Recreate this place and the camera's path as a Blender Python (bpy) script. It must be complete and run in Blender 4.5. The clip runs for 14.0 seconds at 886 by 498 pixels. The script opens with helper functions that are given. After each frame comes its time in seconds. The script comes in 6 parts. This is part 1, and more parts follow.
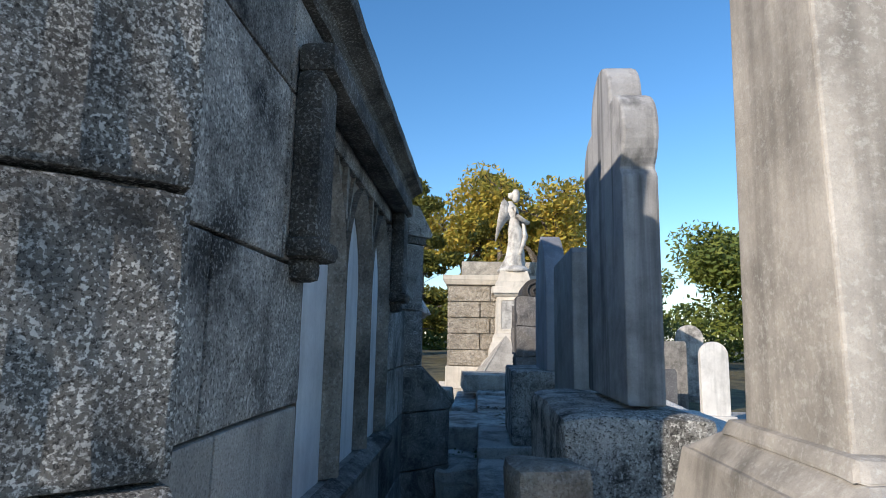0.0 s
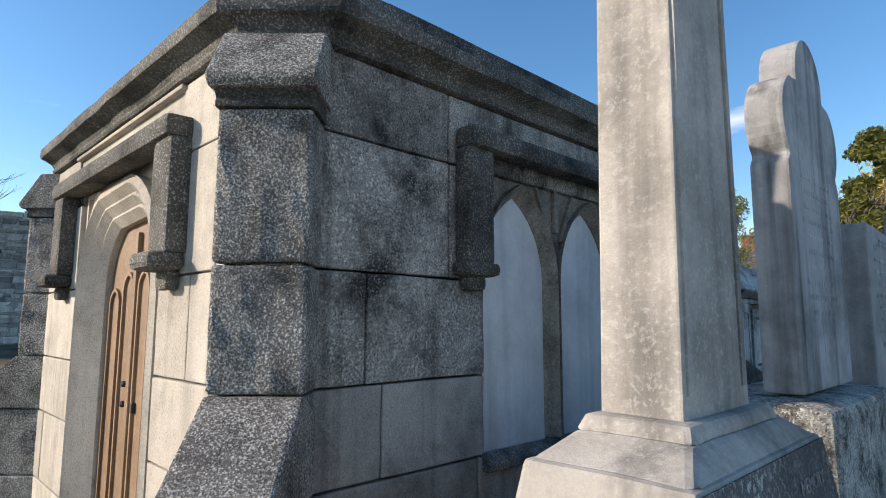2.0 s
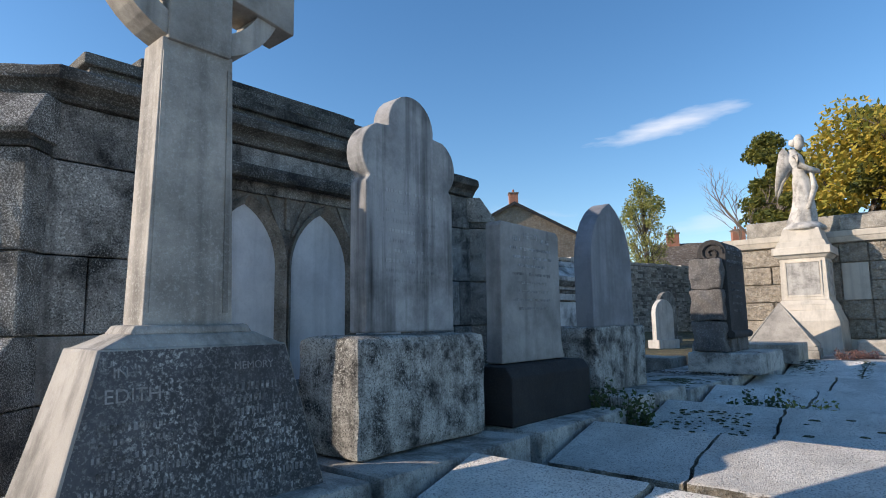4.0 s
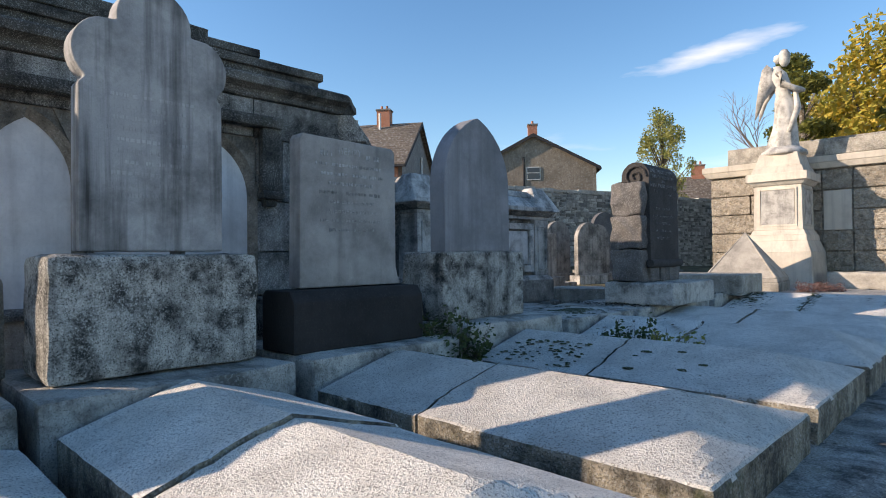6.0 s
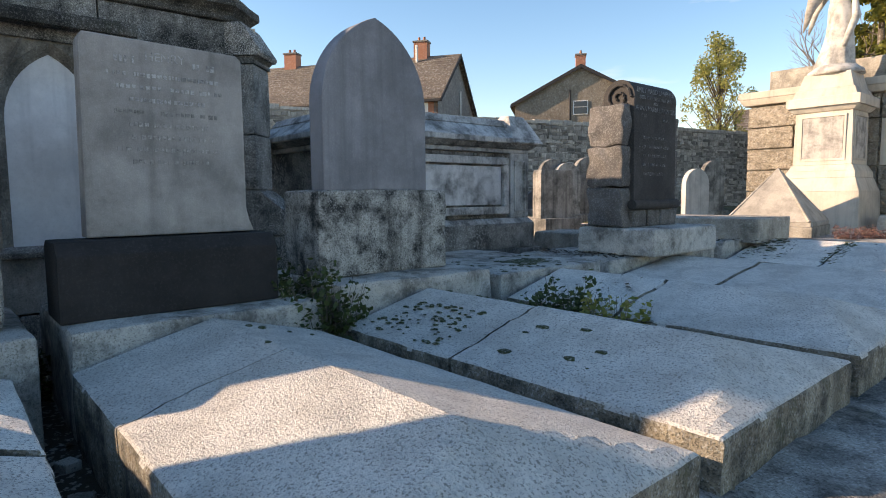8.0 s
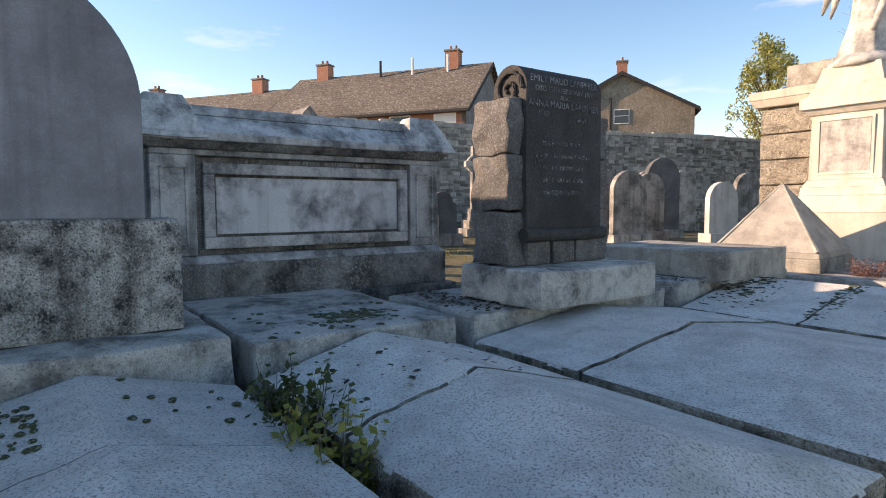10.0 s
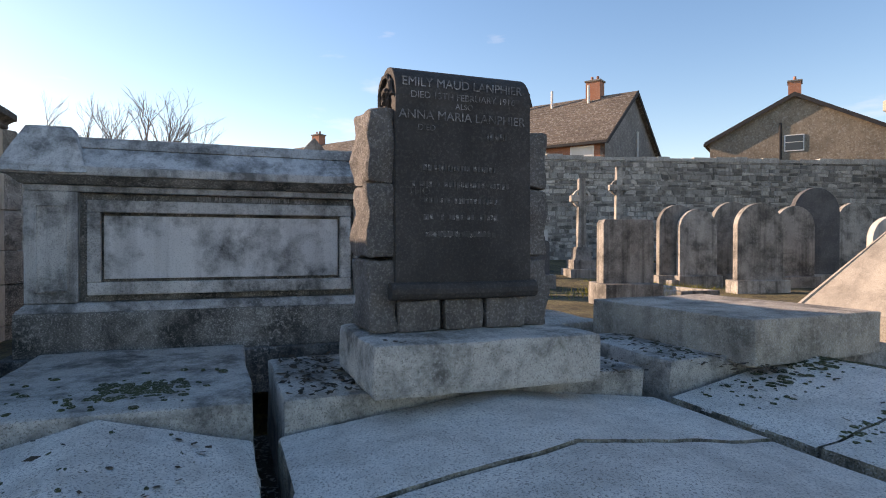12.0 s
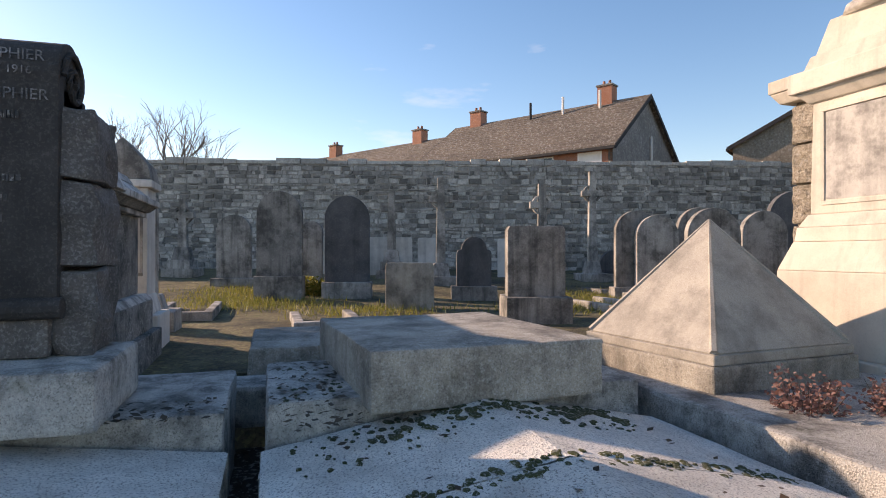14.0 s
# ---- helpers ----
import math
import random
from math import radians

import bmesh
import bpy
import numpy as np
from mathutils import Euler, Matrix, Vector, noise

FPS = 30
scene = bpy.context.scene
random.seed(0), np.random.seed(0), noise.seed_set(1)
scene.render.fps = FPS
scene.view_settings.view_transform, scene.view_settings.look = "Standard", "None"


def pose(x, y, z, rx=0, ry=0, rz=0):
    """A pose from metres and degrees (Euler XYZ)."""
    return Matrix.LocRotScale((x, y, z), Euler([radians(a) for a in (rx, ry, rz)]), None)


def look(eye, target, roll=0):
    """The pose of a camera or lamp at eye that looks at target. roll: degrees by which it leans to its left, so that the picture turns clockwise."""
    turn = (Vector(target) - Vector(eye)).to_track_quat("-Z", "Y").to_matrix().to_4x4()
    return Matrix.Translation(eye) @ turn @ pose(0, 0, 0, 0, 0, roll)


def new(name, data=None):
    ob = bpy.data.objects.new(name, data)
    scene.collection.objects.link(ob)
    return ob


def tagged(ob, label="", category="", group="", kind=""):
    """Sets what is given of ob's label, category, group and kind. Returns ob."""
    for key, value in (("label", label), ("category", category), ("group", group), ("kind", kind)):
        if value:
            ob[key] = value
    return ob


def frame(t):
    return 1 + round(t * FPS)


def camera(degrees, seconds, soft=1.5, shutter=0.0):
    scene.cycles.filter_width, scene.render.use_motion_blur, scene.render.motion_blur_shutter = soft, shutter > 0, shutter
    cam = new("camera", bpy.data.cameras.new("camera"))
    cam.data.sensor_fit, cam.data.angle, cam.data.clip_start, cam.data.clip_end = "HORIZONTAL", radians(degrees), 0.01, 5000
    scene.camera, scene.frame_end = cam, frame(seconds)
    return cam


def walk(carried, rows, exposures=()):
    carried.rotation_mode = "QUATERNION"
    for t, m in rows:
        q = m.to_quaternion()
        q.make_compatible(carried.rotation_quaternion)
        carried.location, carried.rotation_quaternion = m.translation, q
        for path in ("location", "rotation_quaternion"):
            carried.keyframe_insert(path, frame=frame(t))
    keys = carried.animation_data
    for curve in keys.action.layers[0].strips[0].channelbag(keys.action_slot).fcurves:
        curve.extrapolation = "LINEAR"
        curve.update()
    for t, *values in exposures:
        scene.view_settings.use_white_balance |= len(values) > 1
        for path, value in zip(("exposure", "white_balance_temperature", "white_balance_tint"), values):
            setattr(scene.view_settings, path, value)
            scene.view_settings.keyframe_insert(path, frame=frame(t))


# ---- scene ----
cam = camera(73.7, 14.0, soft=1.0)
PATH = [
    (0, (-0.019, 0.03, 1.413), (-0.135, 2.004, 1.713), 1.1),
    (0.5, (0.362, 0.048, 1.429), (-0.346, 1.898, 1.704), 1.0),
    (1, (0.702, -0.08, 1.439), (-0.387, 1.58, 1.682), 0.8),
    (1.5, (0.941, -0.161, 1.424), (-0.368, 1.331, 1.674), 0.4),
    (2, (1.19, -0.149, 1.438), (-0.219, 1.249, 1.683), 0.2),
    (2.5, (1.56, -0.192, 1.392), (0.12, 1.173, 1.639), 0.0),
    (3, (1.997, -0.132, 1.343), (0.558, 1.236, 1.583), -0.2),
    (3.5, (2.492, 0.007, 1.318), (1.107, 1.43, 1.562), -0.4),
    (4, (2.911, 0.062, 1.256), (1.612, 1.563, 1.498), -0.8),
    (4.2, (3.053, 0.129, 1.245), (1.753, 1.63, 1.477), -0.8),
    (6.3, (3.843, 1.562, 1.103), (2.42, 2.968, 1.09), -0.6),
    (6.5, (3.895, 1.731, 1.07), (2.45, 3.114, 1.03), -0.6),
    (7, (3.946, 2.063, 1.085), (2.475, 3.412, 0.954), -0.5),
    (7.5, (3.907, 2.382, 1.092), (2.411, 3.7, 0.939), -0.6),
    (8, (3.823, 2.744, 1.15), (2.311, 4.042, 0.972), -0.6),
    (8.5, (3.77, 3.218, 1.168), (2.246, 4.5, 0.989), -0.6),
    (9, (3.713, 3.706, 1.178), (2.183, 4.98, 0.995), -0.6),
    (9.2, (3.696, 3.93, 1.199), (2.155, 5.193, 1.022), -0.5),
    (11.3, (3.769, 6.072, 1.256), (1.965, 6.934, 1.201), -0.1),
    (11.5, (3.738, 6.238, 1.264), (1.906, 7.04, 1.221), 0.0),
    (11.8, (3.704, 6.56, 1.29), (1.838, 7.278, 1.247), 0.1),
    (12, (3.659, 6.758, 1.288), (1.784, 7.452, 1.27), 0.1),
    (12.5, (3.571, 7.311, 1.273), (1.679, 7.958, 1.271), 0.2),
    (13, (3.479, 7.897, 1.26), (1.575, 8.509, 1.267), 0.2),
    (13.3, (3.468, 8.301, 1.268), (1.559, 8.9, 1.281), 0.0),
    (13.5, (3.527, 8.532, 1.26), (1.614, 9.117, 1.274), 0.0),
    (14, (3.648, 9.112, 1.277), (1.729, 9.676, 1.293), 0.0),
]
walk(cam, [(t, look(eye, target, roll)) for t, eye, target, roll in PATH],
     exposures=((0, 0.55, 6500, 12), (1.5, 0.65, 6900, 13), (3.0, 0.62, 7100, 15), (4.0, 0.5, 6900, 15), (6.5, 0.85, 8000, 19), (8.5, 1.1, 9200, 23), (11.5, 0.98, 9300, 28), (14.0, 0.8, 8800, 27)))

# ---- sky and sun ----
SUN_AZ, SUN_EL = 42.3, 20.0  # the light travels towards +y, leaning this far to +x
world = bpy.data.worlds.new("sky")
scene.world = world
world.use_nodes = True
wn, wl = world.node_tree.nodes, world.node_tree.links
wn.clear()
w_out = wn.new("ShaderNodeOutputWorld")
w_bg = wn.new("ShaderNodeBackground")
w_sky = wn.new("ShaderNodeTexSky")
w_sky.sky_type = "NISHITA"
w_sky.sun_disc = False
w_sky.sun_elevation = radians(SUN_EL)
w_sky.sun_rotation = radians(180.0 + SUN_AZ)
w_sky.air_density, w_sky.dust_density, w_sky.ozone_density = 1.0, 0.25, 2.8
w_bg.inputs["Strength"].default_value = 0.15
# thin drawn-out clouds, denser towards the horizon
w_tc = wn.new("ShaderNodeTexCoord")
w_map = wn.new("ShaderNodeMapping")
w_map.inputs["Scale"].default_value = (1.6, 2.4, 9.0)
w_map.inputs["Rotation"].default_value = (0.18, 0.1, 0.5)
w_noise = wn.new("ShaderNodeTexNoise")
w_noise.inputs["Scale"].default_value = 1.3
w_noise.inputs["Detail"].default_value = 7.0
w_noise.inputs["Roughness"].default_value = 0.55
w_ramp = wn.new("ShaderNodeValToRGB")
w_ramp.color_ramp.elements[0].position, w_ramp.color_ramp.elements[1].position = 0.68, 1.0
w_mix = wn.new("ShaderNodeMix")
w_mix.data_type = "RGBA"
w_mix.inputs["B"].default_value = (4.4, 4.8, 5.4, 1)
wl.new(w_tc.outputs["Generated"], w_map.inputs["Vector"])
wl.new(w_map.outputs["Vector"], w_noise.inputs["Vector"])
wl.new(w_noise.outputs["Fac"], w_ramp.inputs["Fac"])


def w_math(op, a, b=None):
    q = wn.new("ShaderNodeMath")
    q.operation = op
    for k, v in enumerate((a, b)):
        if isinstance(v, (int, float)):
            q.inputs[k].default_value = v
        elif v is not None:
            wl.new(v, q.inputs[k])
    return q.outputs[0]


def w_range(src, a, b, c, d):
    q = wn.new("ShaderNodeMapRange")
    for key, v in (("From Min", a), ("From Max", b), ("To Min", c), ("To Max", d)):
        q.inputs[key].default_value = v
    wl.new(src, q.inputs["Value"])
    return q.outputs["Result"]


def w_dot(centre, axis):
    s = wn.new("ShaderNodeVectorMath")
    s.operation = "SUBTRACT"
    s.inputs[1].default_value = centre
    wl.new(w_tc.outputs["Generated"], s.inputs[0])
    q = wn.new("ShaderNodeVectorMath")
    q.operation = "DOT_PRODUCT"
    q.inputs[1].default_value = axis
    wl.new(s.outputs["Vector"], q.inputs[0])
    return q.outputs["Value"]


w_low = w_range(w_dot((0, 0, 0), (0, 0, 1)), 0.02, 0.3, 0.17, 0.0)
wl.new(w_math("ADD", w_noise.outputs["Fac"], w_low), w_ramp.inputs["Fac"])
# one long streak of cirrus over the houses
w_along = w_math("DIVIDE", w_dot((-0.31, 0.90, 0.297), (0.948, 0.27, 0.166)), 0.115)
w_across = w_math("DIVIDE", w_dot((-0.31, 0.90, 0.297), (-0.164, -0.04, 0.986)), 0.016)
w_fine = wn.new("ShaderNodeTexNoise")
w_fine.inputs["Scale"].default_value = 14.0
w_fine.inputs["Detail"].default_value = 6.0
wl.new(w_map.outputs["Vector"], w_fine.inputs["Vector"])
w_r = w_math("SQRT", w_math("ADD", w_math("POWER", w_math("ABSOLUTE", w_along), 2.0), w_math("POWER", w_math("ABSOLUTE", w_across), 2.0)))
w_streak = w_math("MULTIPLY", w_range(w_math("ADD", w_r, w_math("MULTIPLY", w_fine.outputs["Fac"], 1.0)), 0.6, 1.6, 0.75, 0.0), w_range(w_dot((0, 0, 0), (0, 1, 0)), 0.0, 0.2, 0.0, 1.0))
wl.new(w_math("MAXIMUM", w_ramp.outputs["Color"], w_streak), w_mix.inputs["Factor"])
w_hue = wn.new("ShaderNodeHueSaturation")
w_hue.inputs["Saturation"].default_value = 1.22
wl.new(w_sky.outputs["Color"], w_hue.inputs["Color"])
wl.new(w_hue.outputs["Color"], w_mix.inputs["A"])
wl.new(w_mix.outputs["Result"], w_bg.inputs["Color"])
wl.new(w_bg.outputs["Background"], w_out.inputs["Surface"])
sun = new("sun", bpy.data.lights.new("sun", "SUN"))
sun.data.energy, sun.data.angle, sun.data.color = 4.0, radians(0.55), (1.0, 0.905, 0.78)
_a, _e = radians(SUN_AZ), radians(SUN_EL)
SUN_WAY = Vector((math.sin(_a) * math.cos(_e), math.cos(_a) * math.cos(_e), -math.sin(_e)))
sun.matrix_world = look(Vector((0, 0, 20)) - SUN_WAY * 30, Vector((0, 0, 20)))


# ---- materials ----
def material(name, tones, fine=90.0, speck=0.25, stain=0.5, stain_scale=1.6, streak=0.0, lichen=0.0, lichen_scale=26.0,
             moss=0.0, vary=0.12, rough=0.85, bump=0.35, bump_scale=None, dark=(0.02, 0.02, 0.019), pale=(0.62, 0.62, 0.58), relief=0.006):
    """Weathered stone: two tones, grain, stains, rain streaks, pale lichen spots and moss, all at true size."""
    m = bpy.data.materials.new(name)
    m.use_nodes = True
    nt = m.node_tree
    n, l = nt.nodes, nt.links
    bsdf = n["Principled BSDF"]
    geo = n.new("ShaderNodeNewGeometry")
    info = n.new("ShaderNodeObjectInfo")

    def noisy(scale, detail=4.0, rough_=0.6, vec=None, kind="ShaderNodeTexNoise"):
        t = n.new(kind)
        t.inputs["Scale"].default_value = scale
        if kind == "ShaderNodeTexNoise":
            t.inputs["Detail"].default_value = detail
            t.inputs["Roughness"].default_value = rough_
        l.new(vec or geo.outputs["Position"], t.inputs["Vector"])
        return t.outputs["Fac"] if kind == "ShaderNodeTexNoise" else t.outputs["Distance"]

    def ramp(src, lo, hi):
        r = n.new("ShaderNodeMapRange")
        r.inputs["From Min"].default_value, r.inputs["From Max"].default_value = lo, hi
        l.new(src, r.inputs["Value"])
        return r.outputs["Result"]

    def times(src, k):
        r = n.new("ShaderNodeMath")
        r.operation = "MULTIPLY"
        l.new(src, r.inputs[0])
        if isinstance(k, (int, float)):
            r.inputs[1].default_value = k
        else:
            l.new(k, r.inputs[1])
        return r.outputs[0]

    def blend(fac, a, b):
        x = n.new("ShaderNodeMix")
        x.data_type = "RGBA"
        for key, v in (("Factor", fac), ("A", a), ("B", b)):
            if isinstance(v, tuple):
                x.inputs[key].default_value = (*v, 1)
            elif isinstance(v, (int, float)):
                x.inputs[key].default_value = v
            else:
                l.new(v, x.inputs[key])
        return x.outputs["Result"]

    col = blend(ramp(noisy(3.1, 5, 0.65), 0.3, 0.7), tones[0], tones[1])
    grain = noisy(fine, 3, 0.7)
    if speck:
        col = blend(times(ramp(grain, 0.53, 0.6), speck), col, dark)
        col = blend(times(ramp(noisy(fine * 0.83, 2, 0.6), 0.55, 0.62), speck), col, pale)
    if stain:
        col = blend(times(ramp(noisy(stain_scale, 10, 0.7), 0.44, 0.62), stain), col, dark)
    if streak:
        mp = n.new("ShaderNodeMapping")
        mp.inputs["Scale"].default_value = (8.0, 8.0, 0.45)
        l.new(geo.outputs["Position"], mp.inputs["Vector"])
        col = blend(times(ramp(noisy(1.0, 5, 0.6, mp.outputs["Vector"]), 0.5, 0.7), streak), col, dark)
    if lichen:
        spots = ramp(noisy(lichen_scale, 6, 0.75), 0.52, 0.62)
        where = ramp(noisy(2.3, 3, 0.6), 0.36, 0.6)
        col = blend(times(times(spots, where), lichen), col, pale)
    if moss:
        col = blend(times(ramp(noisy(6.0, 6, 0.7), 0.58, 0.68), moss), col, (0.055, 0.075, 0.018))
    hue = n.new("ShaderNodeHueSaturation")
    vr = n.new("ShaderNodeMapRange")
    vr.inputs["To Min"].default_value, vr.inputs["To Max"].default_value = 1.0 - vary, 1.0 + vary
    l.new(info.outputs["Random"], vr.inputs["Value"])
    l.new(vr.outputs["Result"], hue.inputs["Value"])
    l.new(col, hue.inputs["Color"])
    l.new(hue.outputs["Color"], bsdf.inputs["Base Color"])
    bsdf.inputs["Roughness"].default_value = rough
    bsdf.inputs["Specular IOR Level"].default_value = 0.3
    if bump:
        b = n.new("ShaderNodeBump")
        b.inputs["Strength"].default_value = min(1.0, bump)
        b.inputs["Distance"].default_value = relief
        l.new(grain if bump_scale is None else noisy(bump_scale, 6, 0.7), b.inputs["Height"])
        l.new(b.outputs["Normal"], bsdf.inputs["Normal"])
    return m


M_ASHLAR = material("ashlar_dark", ((0.22, 0.212, 0.20), (0.40, 0.385, 0.36)), 120, 0.75, 0.97, 2.4, 0.7, 0.5, 95, vary=0.35, bump=0.9, relief=0.008)
M_ASHLAR_PALE = material("ashlar_pale", ((0.50, 0.445, 0.375), (0.62, 0.565, 0.48)), 140, 0.35, 0.35, 1.6, 0.25, bump=0.6)
M_ASHLAR_MID = material("ashlar_grey", ((0.36, 0.345, 0.32), (0.48, 0.46, 0.43)), 140, 0.35, 0.6, 1.5, 0.45, 0.25, 80, vary=0.22, bump=0.7)
M_ROCK = material("pecked_granite", ((0.13, 0.121, 0.108), (0.27, 0.252, 0.225)), 170, 0.85, 0.75, 6.0, 0.3, 0.9, 130, bump=1.0, bump_scale=150, pale=(0.8, 0.78, 0.73), relief=0.006)
M_CORNICE = material("cornice_stone", ((0.06, 0.057, 0.05), (0.16, 0.15, 0.13)), 130, 0.4, 0.95, 2.4, 0.0, 0.2, 80, 0.2, bump=0.9, relief=0.008)
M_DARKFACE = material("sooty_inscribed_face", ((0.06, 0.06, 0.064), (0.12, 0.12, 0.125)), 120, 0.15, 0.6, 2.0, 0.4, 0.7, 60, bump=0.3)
M_PANEL = material("rendered_panel", ((0.68, 0.685, 0.70), (0.80, 0.80, 0.80)), 50, 0.05, 0.25, 1.1, 0.2, bump=0.12)
M_TRACERY = material("tracery_stone", ((0.24, 0.215, 0.18), (0.34, 0.31, 0.265)), 80, 0.25, 0.7, 2.5, 0.4, bump=0.3)
M_CROSS = material("grey_sandstone", ((0.35, 0.32, 0.28), (0.46, 0.425, 0.38)), 200, 0.08, 0.45, 2.0, 0.5, 0.25, 70, bump=0.3)
M_TREFOIL = material("sooty_marble", ((0.31, 0.31, 0.318), (0.47, 0.462, 0.45)), 120, 0.08, 0.6, 1.5, 0.95, bump=0.15)
M_GRANITE_BASE = material("lichen_granite", ((0.34, 0.33, 0.30), (0.56, 0.54, 0.50)), 120, 0.85, 0.95, 7.0, 0.8, 0.8, 90, bump=1.0, relief=0.01)
M_BLACK = material("black_stone", ((0.012, 0.0115, 0.012), (0.034, 0.031, 0.031)), 60, 0.0, 0.3, 2.0, 0.0, 0.03, 70, rough=0.8, bump=0.5)
M_GREY = material("grey_granite", ((0.27, 0.26, 0.25), (0.345, 0.33, 0.315)), 160, 0.1, 0.4, 2.0, 0.3, bump=0.2)
M_SLATE = material("slate_blue", ((0.19, 0.195, 0.213), (0.265, 0.27, 0.288)), 140, 0.08, 0.35, 1.2, 0.35, rough=0.7, bump=0.12)
M_SCROLL = material("dark_whinstone", ((0.036, 0.033, 0.032), (0.07, 0.064, 0.06)), 90, 0.04, 0.4, 2.0, 0.25, 0.04, 50, bump=0.5)
M_SLAB = material("slab_granite", ((0.70, 0.66, 0.60), (0.84, 0.80, 0.735)), 110, 0.75, 0.3, 4.0, 0.0, 0.6, 85, 0.05, bump=1.0, dark=(0.16, 0.148, 0.13), relief=0.012)
M_TOMB_DARK = material("sooty_tomb_stone", ((0.13, 0.127, 0.12), (0.27, 0.262, 0.245)), 110, 0.4, 0.85, 3.0, 0.5, 0.5, 45, bump=0.6)
M_TOMB_PANEL = material("white_tomb_panel", ((0.60, 0.60, 0.60), (0.74, 0.735, 0.72)), 90, 0.2, 0.85, 2.2, 0.25, 0.2, 40, bump=0.2)
M_ROCKFACE = material("rock_faced_whinstone", ((0.11, 0.10, 0.094), (0.18, 0.166, 0.155)), 90, 0.2, 0.4, 3.0, 0.2, 0.15, 50, bump=0.9, relief=0.012)
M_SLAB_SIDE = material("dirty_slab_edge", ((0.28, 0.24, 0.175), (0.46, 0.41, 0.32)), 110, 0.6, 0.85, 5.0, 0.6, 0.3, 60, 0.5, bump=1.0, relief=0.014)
M_COPING = material("rough_coping", ((0.28, 0.265, 0.24), (0.48, 0.455, 0.415)), 110, 0.6, 0.85, 4.0, 0.0, 0.5, 60, 0.3, bump=1.0, relief=0.012)
M_LEDGE = material("ledge_stone", ((0.45, 0.425, 0.385), (0.63, 0.60, 0.55)), 120, 0.6, 0.8, 4.0, 0.0, 0.5, 60, 0.25, bump=1.0, dark=(0.06, 0.056, 0.05), relief=0.01)
M_TOMB = material("tomb_limestone", ((0.46, 0.45, 0.43), (0.60, 0.585, 0.565)), 120, 0.4, 0.8, 3.5, 0.6, 0.4, 40, bump=0.5, dark=(0.05, 0.05, 0.047))
M_PYRAMID = material("buff_sandstone", ((0.36, 0.33, 0.285), (0.46, 0.42, 0.36)), 130, 0.2, 0.35, 4.0, 0.0, bump=0.3)
M_BOX = material("worn_sandstone", ((0.33, 0.295, 0.245), (0.47, 0.43, 0.365)), 110, 0.35, 0.6, 2.5, 0.3, 0.35, 50, 0.2, bump=0.8)
M_MONUMENT = material("pale_limestone", ((0.50, 0.45, 0.38), (0.60, 0.55, 0.47)), 90, 0.06, 0.2, 1.8, 0.25, bump=0.2)
M_RUSTIC = material("rusticated_stone", ((0.40, 0.35, 0.275), (0.56, 0.49, 0.40)), 40, 0.35, 0.5, 12.0, 0.0, bump=1.0, bump_scale=20, dark=(0.12, 0.105, 0.085), relief=0.09)
M_STATUE = material("statue_marble", ((0.42, 0.40, 0.37), (0.58, 0.555, 0.51)), 60, 0.08, 0.55, 5.0, 0.3, bump=0.2)
M_FARSTONE = material("far_stone", ((0.27, 0.252, 0.23), (0.44, 0.41, 0.37)), 60, 0.2, 0.7, 2.0, 0.6, 0.2, 20, vary=0.3, bump=0.3)
M_FARDARK = material("far_dark_stone", ((0.085, 0.085, 0.09), (0.14, 0.137, 0.137)), 60, 0.1, 0.3, 2.2, 0.3, bump=0.2)
M_FARPALE = material("far_pale_stone", ((0.52, 0.50, 0.465), (0.64, 0.62, 0.58)), 60, 0.05, 0.2, 2.2, 0.3, bump=0.2)
M_RUBBLE = material("rubble_stone", ((0.30, 0.28, 0.255), (0.50, 0.47, 0.43)), 25, 0.3, 0.35, 0.6, 0.25, 0.2, 8, vary=0.5, bump=0.6)
M_MORTAR = material("mortar", ((0.34, 0.315, 0.285), (0.46, 0.43, 0.395)), 30, 0.2, 0.4, 0.7, 0.2, bump=0.6)
M_SOIL = material("dark_soil", ((0.035, 0.028, 0.02), (0.075, 0.06, 0.042)), 40, 0.4, 0.4, 2.0, 0, 0, moss=0.3, bump=1.0, bump_scale=30, relief=0.017)
M_GROUND = material("rough_grass_ground", ((0.10, 0.082, 0.05), (0.21, 0.175, 0.09)), 22, 0.5, 0.75, 0.9, 0, 0, moss=0.6, bump=1.0, bump_scale=18, pale=(0.3, 0.28, 0.12), relief=0.028)
M_PATH = material("gravel_path", ((0.38, 0.36, 0.33), (0.50, 0.475, 0.44)), 45, 0.5, 0.2, 0.8, 0, 0, moss=0.1, bump=1.0, bump_scale=40, relief=0.0125)
M_MOSS = material("moss", ((0.028, 0.036, 0.012), (0.085, 0.09, 0.026)), 120, 0.4, 0.3, 8, 0, 0, bump=1.0)
M_BRICK = material("red_brick", ((0.33, 0.145, 0.095), (0.42, 0.19, 0.125)), 14, 0.1, 0.1, 0.5, 0, 0, bump=0.3)
M_ROOF = material("brown_roof_tile", ((0.12, 0.095, 0.075), (0.19, 0.155, 0.125)), 8, 0.3, 0.3, 0.3, 0.2, 0.1, bump=0.5)
M_DASH = material("pebble_dash", ((0.25, 0.205, 0.155), (0.33, 0.275, 0.215)), 9, 0.25, 0.3, 0.4, 0.15, bump=0.6)
M_DASH_GREY = material("grey_render", ((0.20, 0.19, 0.18), (0.27, 0.255, 0.24)), 9, 0.25, 0.3, 0.4, 0.15, bump=0.6)
